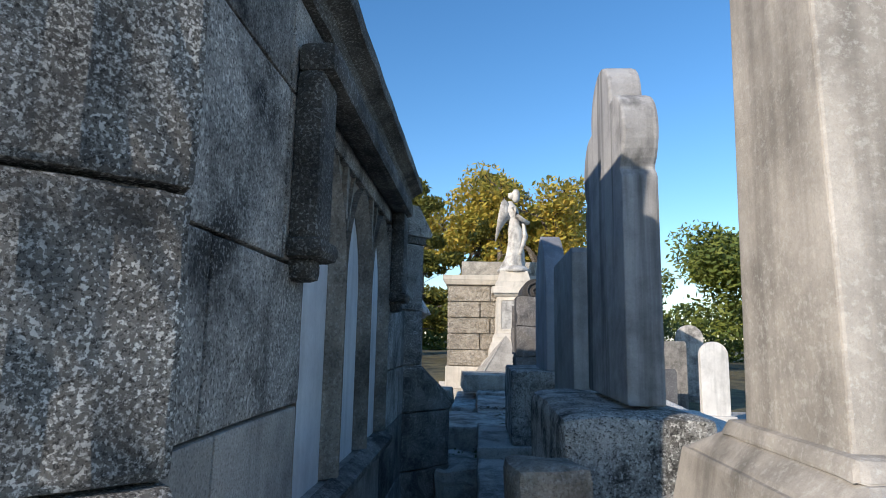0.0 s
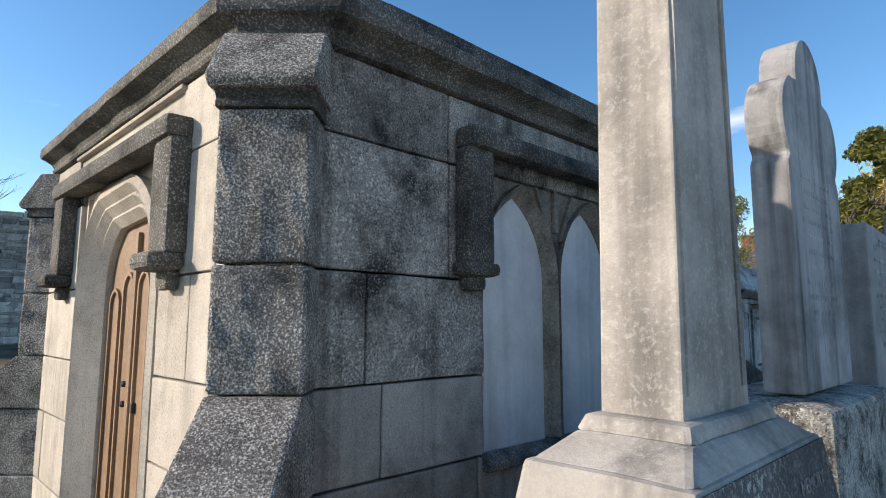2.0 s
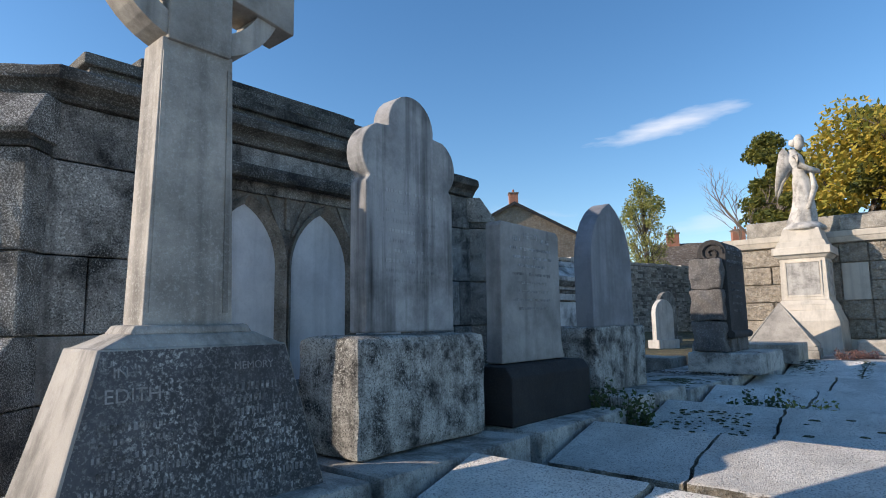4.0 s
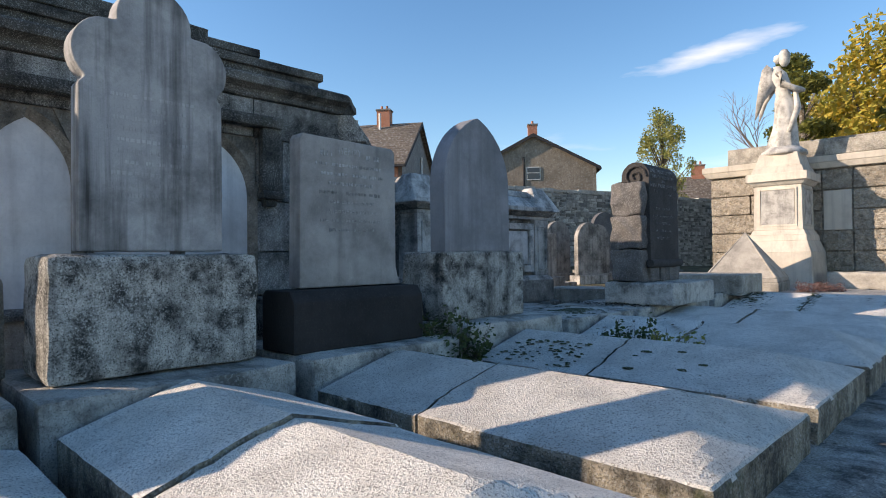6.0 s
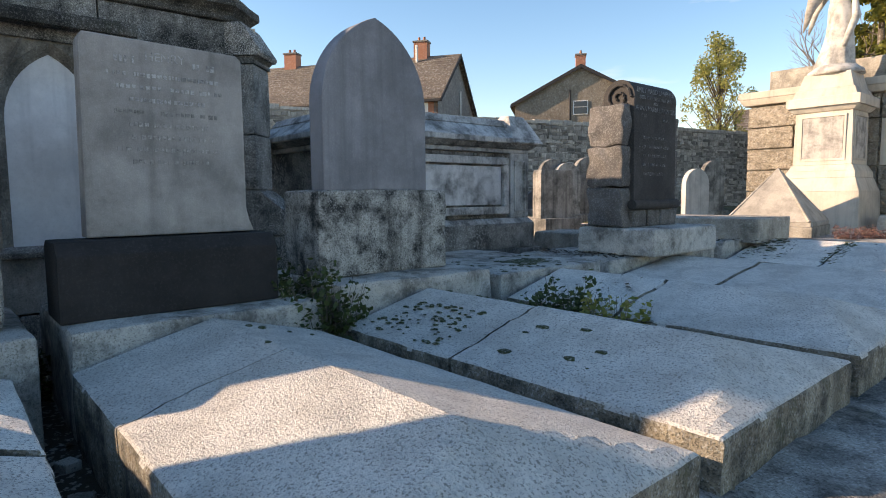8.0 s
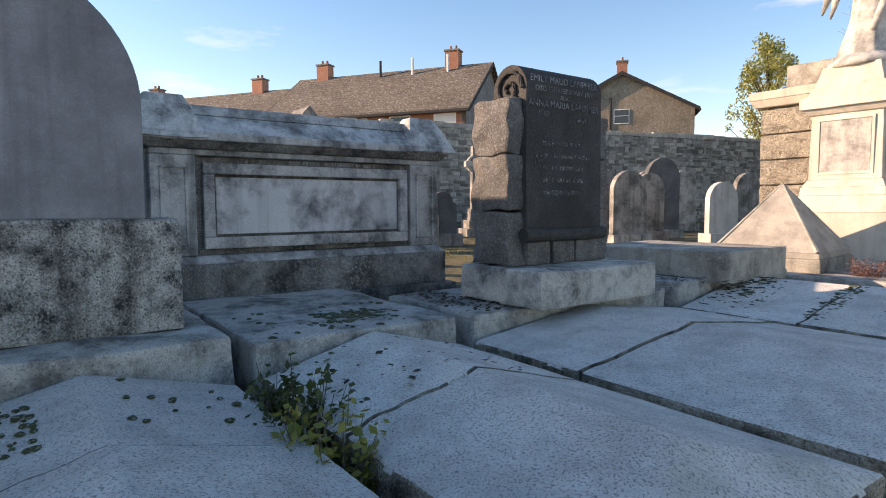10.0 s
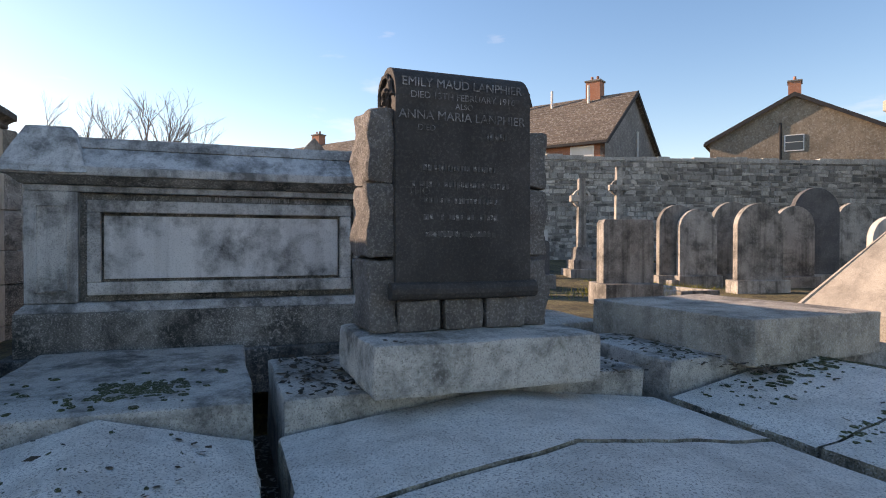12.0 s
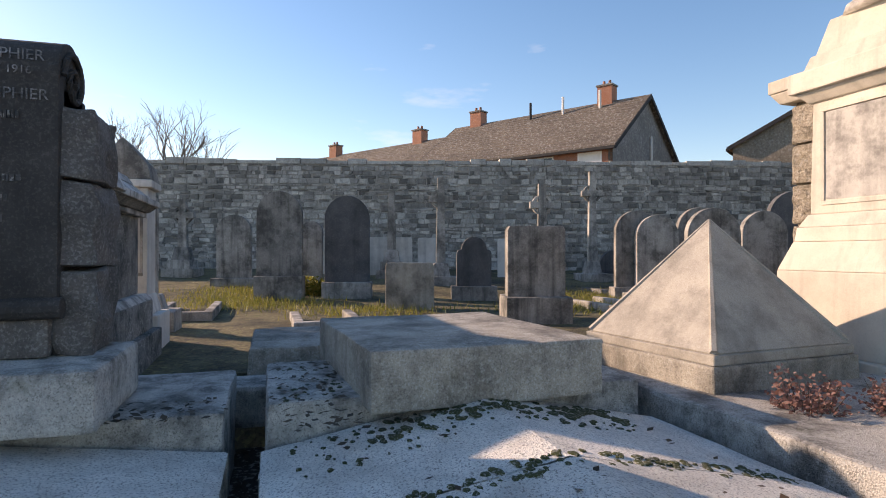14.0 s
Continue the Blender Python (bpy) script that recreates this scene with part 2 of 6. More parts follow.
M_WHITE = material("white_paint", ((0.72, 0.72, 0.70), (0.80, 0.80, 0.78)), 20, 0, 0.1, 0.8, 0, bump=0)
M_FASCIA = material("dark_fascia", ((0.03, 0.03, 0.032), (0.05, 0.05, 0.052)), 20, 0, 0, bump=0)
M_DOOR = material("varnished_oak", ((0.23, 0.14, 0.08), (0.33, 0.215, 0.13)), 60, 0.1, 0.2, 2.0, 0.35, moss=0.3, rough=0.5, bump=0.2, dark=(0.10, 0.045, 0.015))
M_IRON = material("black_iron", ((0.02, 0.02, 0.02), (0.035, 0.032, 0.03)), 60, 0, 0, rough=0.5, bump=0.1)
M_LETTER = material("worn_letter_paint", ((0.34, 0.34, 0.345), (0.48, 0.48, 0.48)), 60, 0.3, 0.6, 14.0, bump=0)
M_LETTER_SCROLL = material("dulled_letter", ((0.16, 0.16, 0.163), (0.28, 0.28, 0.28)), 60, 0.4, 0.8, 14.0, bump=0)
M_LETTER_DIM = material("cut_letter", ((0.24, 0.235, 0.23), (0.32, 0.31, 0.30)), 60, 0.3, 0.3, 9.0, bump=0)
M_LETTER_FADED = material("faded_letter", ((0.065, 0.063, 0.063), (0.11, 0.108, 0.106)), 60, 0.3, 0.5, 9.0, bump=0)
M_BARK = material("bark", ((0.08, 0.065, 0.05), (0.14, 0.115, 0.09)), 20, 0.3, 0.4, 2.0, bump=0.8)
M_TWIG = material("bare_twig", ((0.17, 0.13, 0.105), (0.24, 0.19, 0.16)), 20, 0.1, 0.1, bump=0)


def leaf_material(name, a, b):
    m = bpy.data.materials.new(name)
    m.use_nodes = True
    n, l = m.node_tree.nodes, m.node_tree.links
    geo = n.new("ShaderNodeNewGeometry")
    mix = n.new("ShaderNodeMix")
    mix.data_type = "RGBA"
    mix.inputs["A"].default_value, mix.inputs["B"].default_value = (*a, 1), (*b, 1)
    l.new(geo.outputs["Random Per Island"], mix.inputs["Factor"])
    bsdf = n["Principled BSDF"]
    l.new(mix.outputs["Result"], bsdf.inputs["Base Color"])
    bsdf.inputs["Roughness"].default_value = 0.6
    tr = n.new("ShaderNodeBsdfTranslucent")
    l.new(mix.outputs["Result"], tr.inputs["Color"])
    add = n.new("ShaderNodeMixShader")
    add.inputs["Fac"].default_value = 0.35
    l.new(bsdf.outputs["BSDF"], add.inputs[1])
    l.new(tr.outputs["BSDF"], add.inputs[2])
    l.new(add.outputs["Shader"], n["Material Output"].inputs["Surface"])
    return m


M_LEAF_OAK = leaf_material("autumn_leaves", (0.30, 0.30, 0.05), (0.58, 0.40, 0.07))
M_LEAF_GREEN = leaf_material("green_leaves", (0.08, 0.12, 0.025), (0.24, 0.26, 0.05))
M_LEAF_FIR = leaf_material("conifer_needles", (0.06, 0.085, 0.025), (0.27, 0.25, 0.05))
M_LEAF_BIRCH = leaf_material("birch_leaves", (0.22, 0.25, 0.07), (0.46, 0.42, 0.14))
M_WEED = leaf_material("weed_leaves", (0.025, 0.045, 0.012), (0.09, 0.12, 0.03))
M_WEED_RED = leaf_material("dry_red_weed", (0.16, 0.07, 0.06), (0.30, 0.17, 0.14))
M_GRASS = leaf_material("dry_grass", (0.13, 0.16, 0.03), (0.36, 0.30, 0.07))
M_DEAD_LEAF = leaf_material("fallen_leaves", (0.03, 0.022, 0.014), (0.10, 0.06, 0.03))


def glass_material():
    m = bpy.data.materials.new("window_glass")
    m.use_nodes = True
    b = m.node_tree.nodes["Principled BSDF"]
    b.inputs["Base Color"].default_value = (0.05, 0.055, 0.06, 1)
    b.inputs["Roughness"].default_value = 0.08
    return m


M_GLASS = glass_material()


# ---- building helpers ----
def thing(name, at, label, category, group="", kind="", turn=0.0):
    ob = new(name)
    ob.matrix_world = pose(*at, 0, 0, turn)
    return tagged(ob, label, category, group, kind)


def part(name, bm, mat, parent=None, label=""):
    """Links a bmesh, given in world metres, as one mesh object under a thing or part."""
    me = bpy.data.meshes.new(name)
    bm.normal_update()
    bm.to_mesh(me)
    bm.free()
    me.materials.append(mat)
    ob = new(name, me)
    if parent is not None:
        ob.parent = parent
        ob.matrix_parent_inverse = parent.matrix_basis.inverted() if parent.parent is None else Matrix.Identity(4)
    if label:
        ob["label"] = label
    return ob


def solid(name, bm, mat, label, category, group="", kind=""):
    return tagged(part(name, bm, mat), label, category, group, kind)


def wear(bm, amount, scale=6.0, seed=0.0):
    for v in bm.verts:
        p = v.co * scale + Vector((seed, seed * 0.7, -seed))
        v.co += Vector((noise.noise(p), noise.noise(p + Vector((31, 7, 3))), noise.noise(p + Vector((5, 41, 17))))) * amount
    return bm


def block(x0, x1, y0, y1, z0, z1, bevel=0.012, cuts=0, amount=0.0, scale=6.0, bm=None, top=None, seed=0.0):
    """A block with rounded edges; top = (dx, dy) draws the upper face in, cuts and amount make it worn."""
    own = bm is None
    b = bmesh.new()
    bmesh.ops.create_cube(b, size=1.0)
    tx, ty = top or (0, 0)
    for v in b.verts:
        up = v.co.z > 0
        sx, sy = (1 if v.co.x > 0 else -1), (1 if v.co.y > 0 else -1)
        v.co = Vector((x1 if sx > 0 else x0, y1 if sy > 0 else y0, z1 if up else z0))
        if up:
            v.co.x -= sx * tx
            v.co.y -= sy * ty
    if cuts:
        bmesh.ops.subdivide_edges(b, edges=b.edges[:], cuts=cuts, use_grid_fill=True)
    if bevel:
        sharp = [e for e in b.edges if len(e.link_faces) == 2 and e.calc_face_angle(0) > 0.5]
        bmesh.ops.bevel(b, geom=sharp, offset=bevel, segments=2, affect="EDGES", profile=0.6)
    if amount:
        wear(b, amount, scale, seed)
    if own:
        return b
    me = bpy.data.meshes.new("tmp")
    b.to_mesh(me)
    b.free()
    bm.from_mesh(me)
    bpy.data.meshes.remove(me)
    return bm


def prism(points, axis, a0, a1, bevel=0.0, bm=None, amount=0.0, scale=5.0):
    """Extrudes an outline along an axis: for x the points are (y, z), for y (x, z), for z (x, y)."""
    own = bm is None
    b = bmesh.new()

    def at(p, a):
        return {"x": (a, p[0], p[1]), "y": (p[0], a, p[1]), "z": (p[0], p[1], a)}[axis]

    lo = [b.verts.new(at(p, a0)) for p in points]
    hi = [b.verts.new(at(p, a1)) for p in points]
    k = len(points)
    b.faces.new(lo)
    b.faces.new(hi[::-1])
    for i in range(k):
        b.faces.new((lo[i], hi[i], hi[(i + 1) % k], lo[(i + 1) % k]))
    bmesh.ops.recalc_face_normals(b, faces=b.faces[:])
    if bevel:
        rims = [e for e in b.edges if len(e.link_faces) == 2 and e.calc_face_angle(0) > 0.6]
        bmesh.ops.bevel(b, geom=rims, offset=bevel, segments=2, affect="EDGES", profile=0.6)
    if amount:
        wear(b, amount, scale)
    if own:
        return b
    me = bpy.data.meshes.new("tmp")
    b.to_mesh(me)
    b.free()
    bm.from_mesh(me)
    bpy.data.meshes.remove(me)
    return bm


def lathe(profile, at, segments=16, bm=None):
    """Turns (radius, z) pairs round an upright axis."""
    own = bm is None
    b = bm or bmesh.new()
    rings = [[b.verts.new((at[0] + r * math.cos(2 * math.pi * i / segments), at[1] + r * math.sin(2 * math.pi * i / segments), at[2] + z))
              for i in range(segments)] for r, z in profile]
    for a, c in zip(rings, rings[1:]):
        for i in range(segments):
            b.faces.new((a[i], a[(i + 1) % segments], c[(i + 1) % segments], c[i]))
    b.faces.new(rings[0][::-1])
    b.faces.new(rings[-1])
    return b


def tube(points, radii, sides=7, bm=None):
    b = bm or bmesh.new()
    rings = []
    for i, p in enumerate(points):
        p = Vector(p)
        d = (Vector(points[min(i + 1, len(points) - 1)]) - Vector(points[max(i - 1, 0)])).normalized()
        u = d.orthogonal().normalized()
        w = d.cross(u)
        r = radii[i] if hasattr(radii, "__len__") else radii
        rings.append([b.verts.new(p + r * (math.cos(2 * math.pi * k / sides) * u + math.sin(2 * math.pi * k / sides) * w)) for k in range(sides)])
    for a, c in zip(rings, rings[1:]):
        # turn the next ring so that it lies on the last one
        s = min(range(sides), key=lambda q: (c[q].co - a[0].co).length)
        for k in range(sides):
            b.faces.new((a[k], a[(k + 1) % sides], c[(k + 1 + s) % sides], c[(k + s) % sides]))
    b.faces.new(rings[0][::-1])
    b.faces.new(rings[-1])
    bmesh.ops.recalc_face_normals(b, faces=b.faces[:])
    return b


def arc(cx, cz, r, a0, a1, steps=10):
    return [(cx + r * math.cos(radians(a0 + (a1 - a0) * i / steps)), cz + r * math.sin(radians(a0 + (a1 - a0) * i / steps))) for i in range(steps + 1)]


def lancet(c, half, z0, spring, apex, steps=8):
    """The outline of a pointed arch standing on z0: up the right side, over the apex, down the left."""
    rise = apex - spring
    r = (half * half + rise * rise) / (2 * half)
    a = math.asin(min(1.0, rise / r))
    right = [(c + half - r + r * math.cos(a * i / steps), spring + r * math.sin(a * i / steps)) for i in range(steps + 1)]
    left = [(2 * c - y, z) for y, z in right[-2::-1]]
    return [(c + half, z0)] + right + left + [(c - half, z0)]


def lines_of_writing(parent, mat, x, y0, y1, z_top, rows, gap, height, seed, facing="x"):
    """Writing too worn to read: rows of short bars of its size."""
    rnd = random.Random(seed)
    for i in range(rows):
        bm = bmesh.new()
        inset = rnd.uniform(0.0, 0.22) * (y1 - y0)
        p = y0 + inset
        z = z_top - i * gap
        while p < y1 - inset - 0.02:
            w = rnd.uniform(0.012, 0.03)
            if rnd.random() > 0.16:
                h = height * rnd.uniform(0.75, 1.0)
                if facing == "x":
                    block(x - 0.003, x + 0.0015, p, p + w * 0.72, z - h, z, 0, bm=bm)
                else:
                    block(p, p + w * 0.72, x - 0.0015, x + 0.003, z - h, z, 0, bm=bm)
            p += w
        if len(bm.verts):
            part("line_of_writing", bm, mat, parent)["kind"] = "stuff"
        else:
            bm.free()


def write(parent, text, x, yc, z, size, mat):
    """Letters that can be read, on a face that looks towards +x."""
    cu = bpy.data.curves.new("lettering", "FONT")
    cu.body, cu.size, cu.align_x, cu.extrude = text, size, "CENTER", 0.001
    tmp = bpy.data.objects.new("tmp", cu)
    scene.collection.objects.link(tmp)
    dg = bpy.context.evaluated_depsgraph_get()
    me = bpy.data.meshes.new_from_object(tmp.evaluated_get(dg))
    bpy.data.objects.remove(tmp)
    me.transform(Matrix(((0, 0, 1, x), (1, 0, 0, yc), (0, 1, 0, z), (0, 0, 0, 1))))
    me.materials.clear()
    me.materials.append(mat)
    ob = new("lettering", me)
    ob.parent = parent
    ob.matrix_parent_inverse = parent.matrix_basis.inverted() if parent.parent is None else Matrix.Identity(4)
    ob["kind"] = "stuff"
    return ob


# ---- ground ----
def ground_height(x, y):
    if x > -1.2 and y < 16:
        return -0.3
    near = 0.3
    if x > -7.5:
        return near if y < 16 else (-0.3 if x > 3.6 else 0.3)
    return near + 0.06 * min(8.0, -7.5 - x)


def build_ground():
    bm = bmesh.new()
    xs = [-900, -300, -120, -60, -40, -30, -24, -20] + [-16 + 0.5 * i for i in range(60)] + [16, 20, 30, 60, 120, 300, 900]
    ys = [-900, -300, -100, -40, -20, -12] + [-8 + 0.5 * i for i in range(72)] + [30, 34, 40, 60, 100, 200, 400, 900]
    grid = [[bm.verts.new((x, y, ground_height(x, y) + (0.04 * noise.noise(Vector((x * 0.9, y * 0.9, 0))) if x < -1.4 else 0.012 * noise.noise(Vector((x, y, 0)))))) for y in ys] for x in xs]
    for i in range(len(xs) - 1):
        for j in range(len(ys) - 1):
            bm.faces.new((grid[i][j], grid[i + 1][j], grid[i + 1][j + 1], grid[i][j + 1]))
    ob = solid("ground", bm, M_PATH, "uneven ground of gravel, soil and rough yellowing grass", "ground", kind="structure")
    ob.data.materials.append(M_GROUND)
    for f in ob.data.polygons:
        f.material_index = 1 if f.center.x < -1.2 or f.center.y > 16 else 0
    return ob


build_ground()


# ---- the mausoleum ----
WX, WY, RY, LX = -0.56, 0.767, 4.68, -3.68   # its side wall, front, rear and far side
EAVE = 2.43
COURSES = [-0.3, 0.05, 0.45, 0.865, 1.21, 1.62, 2.12, EAVE]


def buttress(mausoleum, cx, cy, dx, dy):
    """A buttress set on a corner at 45 degrees: capped head, two tall blocks, a sloped set-off, a wider foot."""
    s = 1 / math.sqrt(2)
    frame_ = Matrix(((dx * s, -dy * s, 0, cx), (dy * s, dx * s, 0, cy), (0, 0, 1, 0), (0, 0, 0, 1)))  # x outwards
    if frame_.determinant() < 0:
        frame_ = frame_ @ Matrix.Diagonal((1, -1, 1, 1))
    h = 0.155
    lean = -0.35
    root = None

    def put(name, bm, mat, label=""):
        bmesh.ops.recalc_face_normals(bm, faces=bm.faces[:])
        bm.transform(frame_)
        return part(name, bm, mat, mausoleum if root is None else root, label)

    root = put("buttress", block(lean, -0.02, -h + 0.03, h - 0.03, -0.3, 2.3, 0.0), M_ASHLAR, "diagonal buttress of pecked granite blocks")
    face = 0.022
    for z0, z1 in ((1.212, 1.616), (1.624, 2.13)):
        put("stone_block", block(lean, face, -h, h, z0, z1, 0.014, 5, 0.006, 22, seed=z0), M_ROCK)
    # head: a moulding, then a projecting stone sloped back to the wall
    neck = [(lean, 2.134), (face + 0.012, 2.134), (face + 0.012, 2.15), (face + 0.004, 2.165), (face + 0.03, 2.188), (lean, 2.188)]
    put("moulding", prism(neck, "y", -h - 0.008, h + 0.008, 0.003, amount=0.002, scale=14), M_CORNICE)
    head = [(lean, 2.19), (face + 0.05, 2.19), (face + 0.066, 2.21), (face + 0.064, 2.228), (-0.05, EAVE), (lean, EAVE)]
    put("sloped_cap", prism(head, "y", -h - 0.024, h + 0.024, 0.008, amount=0.003, scale=14), M_ROCK)
    # set-off below: a slope out to the foot
    off = [(lean, 0.87), (0.33, 0.87), (0.345, 0.90), (0.372, 0.912), (0.375, 0.935), (0.03, 1.207), (lean, 1.207)]
    put("set_off", prism(off, "y", -h, h, 0.012, amount=0.004, scale=18), M_ROCK)
    put("stone_block", block(lean, 0.325, -h + 0.005, h - 0.005, 0.452, 0.862, 0.014, 5, 0.006, 22, seed=3), M_ROCK)
    put("stone_block", block(lean, 0.33, -h, h, 0.052, 0.446, 0.014, 4, 0.006, 22, seed=5), M_ROCK)
    put("stone_block", block(lean, 0.37, -h - 0.04, h + 0.04, -0.3, 0.046, 0.02, 3, 0.006, 22, seed=7), M_ROCK)


def hood_profile(y0, y1, z0, z1, proj, wall, way):
    """Part of a hood mould: a block with a hollow lower edge."""
    return block(min(wall, wall + way * proj), max(wall, wall + way * proj), y0, y1, z0, z1, 0.03, 2, 0.003, 12)


def build_mausoleum():
    maus = thing("mausoleum", (-2.2, 2.6, -0.3), "small gothic stone mausoleum with blind lancet windows and stepped roof", "mausoleum")
    # solid core so that no light leaks through, set behind the facing
    core = block(LX + 0.2, WX - 0.25, WY + 0.52, RY - 0.18, -0.3, EAVE, 0)
    part("core_wall", core, M_ASHLAR, maus)
    side = part("side_wall", block(WX - 0.22, WX - 0.155, WY + 0.1, RY - 0.02, -0.3, EAVE, 0), M_ASHLAR, maus, "side wall of sooty ashlar with blind lancets")
    g = 0.004
    y_a, y_b = 1.845, 3.64        # window bay
    # ashlar facing of the side, course by course
    joints = {0: [0.95, 1.75, 2.7, 3.6], 1: [1.3, 2.2, 3.1, 3.9], 2: [0.98, 1.8, 2.62, 3.44], 3: [1.27], 4: [1.19], 5: [1.62], 6: [1.62, 3.62]}
    for i, (z0, z1) in enumerate(zip(COURSES, COURSES[1:])):
        cuts = [WY + 0.02] + joints[i] + ([2 * 2.745 - c for c in joints[i]] if 3 <= i <= 5 else []) + [RY - 0.02]
        cuts = sorted(cuts)
        if i == 6:
            cuts[0], cuts[-1] = WY + 0.2, RY - 0.2
        if 3 <= i <= 5:
            spans = []
            for a, b in zip(cuts, cuts[1:]):
                if a < y_a and b > y_b:
                    spans += [(a, y_a), (y_b, b)]
                else:
                    spans.append((a, b))
        else:
            spans = list(zip(cuts, cuts[1:]))
        for a, b in spans:
            if b - a < 0.02:
                continue
            proud = 0.006 if i == 2 and y_a - 0.2 < (a + b) / 2 < y_b + 0.2 else random.uniform(0.0, 0.004)
            part("stone_block", block(WX - 0.15, WX + proud, a + g, b - g, z0 + g, z1 - g, 0.009, 3, 0.003, 9, seed=a * 3 + i), M_ASHLAR_MID if i in (2, 3) and a < 3.4 else M_ASHLAR, side)
    part("window_sill", prism([(WX - 0.02, 0.80), (WX + 0.045, 0.80), (WX + 0.05, 0.835), (WX - 0.02, 0.872)], "y", y_a - 0.02, y_b + 0.02, 0.006), M_ASHLAR, side, "sloping stone sill")
    # three blind lancets: recessed panels, mullions, arches, small spandrel pockets
    centres = (2.125, 2.745, 3.345)
    hw = 0.245
    part("window_back", block(WX - 0.152, WX - 0.13, y_a - 0.1, y_b + 0.1, 0.8, 2.2, 0), M_PANEL, side)
    for c in centres:
        win = part("window", prism(lancet(c, hw, 0.86, 1.64, 2.05), "x", WX - 0.13, WX - 0.06), M_PANEL, side, "blind lancet filled with pale grey render")
        ring = bmesh.new()
        outer, inner = lancet(c, hw + 0.055, 0.868, 1.64, 2.11), lancet(c, hw, 0.868, 1.64, 2.05)
        for (p, q), (p2, q2) in zip(zip(outer, inner), zip(outer[1:], inner[1:])):
            f = [(WX + 0.004, *p), (WX + 0.004, *p2), (WX - 0.055, *q2), (WX - 0.055, *q)]
            k = [(WX - 0.14, *p), (WX - 0.14, *p2), (WX - 0.14, *q2), (WX - 0.14, *q)]
            vs = [ring.verts.new(v) for v in f + k]
            for idx in ((0, 1, 2, 3), (7, 6, 5, 4), (1, 0, 4, 5), (3, 2, 6, 7)):
                ring.faces.new([vs[j] for j in idx])
        bmesh.ops.remove_doubles(ring, verts=ring.verts[:], dist=0.0005)
        bmesh.ops.recalc_face_normals(ring, faces=ring.faces[:])
        part("window_moulding", ring, M_TRACERY, win)
    # plate above the arches, cut round them: strips between neighbouring arches
    for i in range(4):
        lo = y_a - 0.02 if i == 0 else centres[i - 1]
        hi = y_b + 0.02 if i == 3 else centres[i]
        pts = [(lo, 2.165)]
        if i == 0:
            pts += [(lo, 0.868)]
        else:
            pts += [p for p in lancet(centres[i - 1], hw + 0.043, 0.868, 1.64, 2.095) if p[0] >= centres[i - 1] - 1e-6][::-1]
        if i == 3:
            pts += [(hi, 0.868)]
        else:
            pts += [p for p in lancet(centres[i], hw + 0.043, 0.868, 1.64, 2.095) if p[0] <= centres[i] + 1e-6][::-1]
        pts += [(hi, 2.165)]
        clean = [p for k, p in enumerate(pts) if k == 0 or abs(p[0] - pts[k - 1][0]) + abs(p[1] - pts[k - 1][1]) > 1e-5]
        part("mullion", prism(clean, "x", WX - 0.14, WX - 0.03), M_TRACERY, side, "stone mullion between lancets")
        if 0 < i < 3:
            mid = (lo + hi) / 2
            part("spandrel_rib", block(WX - 0.04, WX - 0.006, mid - 0.016, mid + 0.016, 1.9, 2.165, 0.006), M_TRACERY, side)
            for sgn in (-1, 1):
                ribs = [(mid + sgn * 0.03, 2.14), (mid + sgn * 0.19, 2.14), (mid + sgn * 0.17, 2.115), (mid + sgn * 0.055, 1.86), (mid + sgn * 0.03, 1.86)]
                part("spandrel_rib", prism([ribs[1], ribs[2], ribs[3], ribs[4], (mid + sgn * 0.045, 1.9), (mid + sgn * 0.155, 2.12)], "x", WX - 0.035, WX - 0.012), M_TRACERY, side)
    part("lintel", block(WX - 0.14, WX - 0.02, y_a - 0.02, y_b + 0.02, 2.165, 2.21, 0.008), M_TRACERY, side)
    # hood mould over the bay, with drops at both ends
    hood = part("hood_mould", hood_profile(1.65, 3.83, 2.19, 2.285, 0.12, WX, 1), M_CORNICE, side, "heavy blackened hood mould")
    for y0 in (1.65, 3.65):
        part("hood_drop", hood_profile(y0, y0 + 0.18, 1.68, 2.20, 0.088, WX, 1), M_CORNICE, hood)
        part("hood_stop", block(WX - 0.02, WX + 0.11, y0 - 0.012, y0 + 0.192, 1.63, 1.695, 0.03, 2, 0.004, 14), M_CORNICE, hood)
        part("hood_stop", block(WX - 0.02, WX + 0.07, y0 + 0.03, y0 + 0.14, 1.57, 1.64, 0.025, 1, 0.003, 14), M_CORNICE, hood)

    # front with the door
    front = part("front_wall", block(LX + 0.1, -2.86, WY + 0.03, WY + 0.5, -0.3, EAVE, 0), M_ASHLAR_PALE, maus, "front wall of pale dressed ashlar")
    part("front_wall_core", block(-1.54, WX - 0.1, WY + 0.03, WY + 0.5, -0.3, EAVE, 0), M_ASHLAR_PALE, front)
    part("front_wall_core", block(-2.9, -1.5, WY + 0.03, WY + 0.5, 2.22, EAVE, 0), M_ASHLAR_PALE, front)
    dc, dh = -2.12, 0.6
    for i, (z0, z1) in enumerate(zip(COURSES, COURSES[1:])):
        spans = [(LX + 0.02, dc - dh - 0.06), (dc + dh + 0.06, WX - 0.02)] if i < 6 else [(LX + 0.2, dc - 0.78), (dc + 0.83, WX - 0.2)]
        for a, b in spans:
            mid = [a, (a + b) / 2 + (0.12 if i % 2 else -0.1), b] if b - a > 0.7 else [a, b]
            for p, q in zip(mid, mid[1:]):
                part("stone_block", block(p + g, q - g, WY - random.uniform(0, 0.004), WY + 0.2, z0 + g, z1 - g, 0.007, 3, 0.002, 9, seed=p + i), M_ASHLAR_PALE, front)
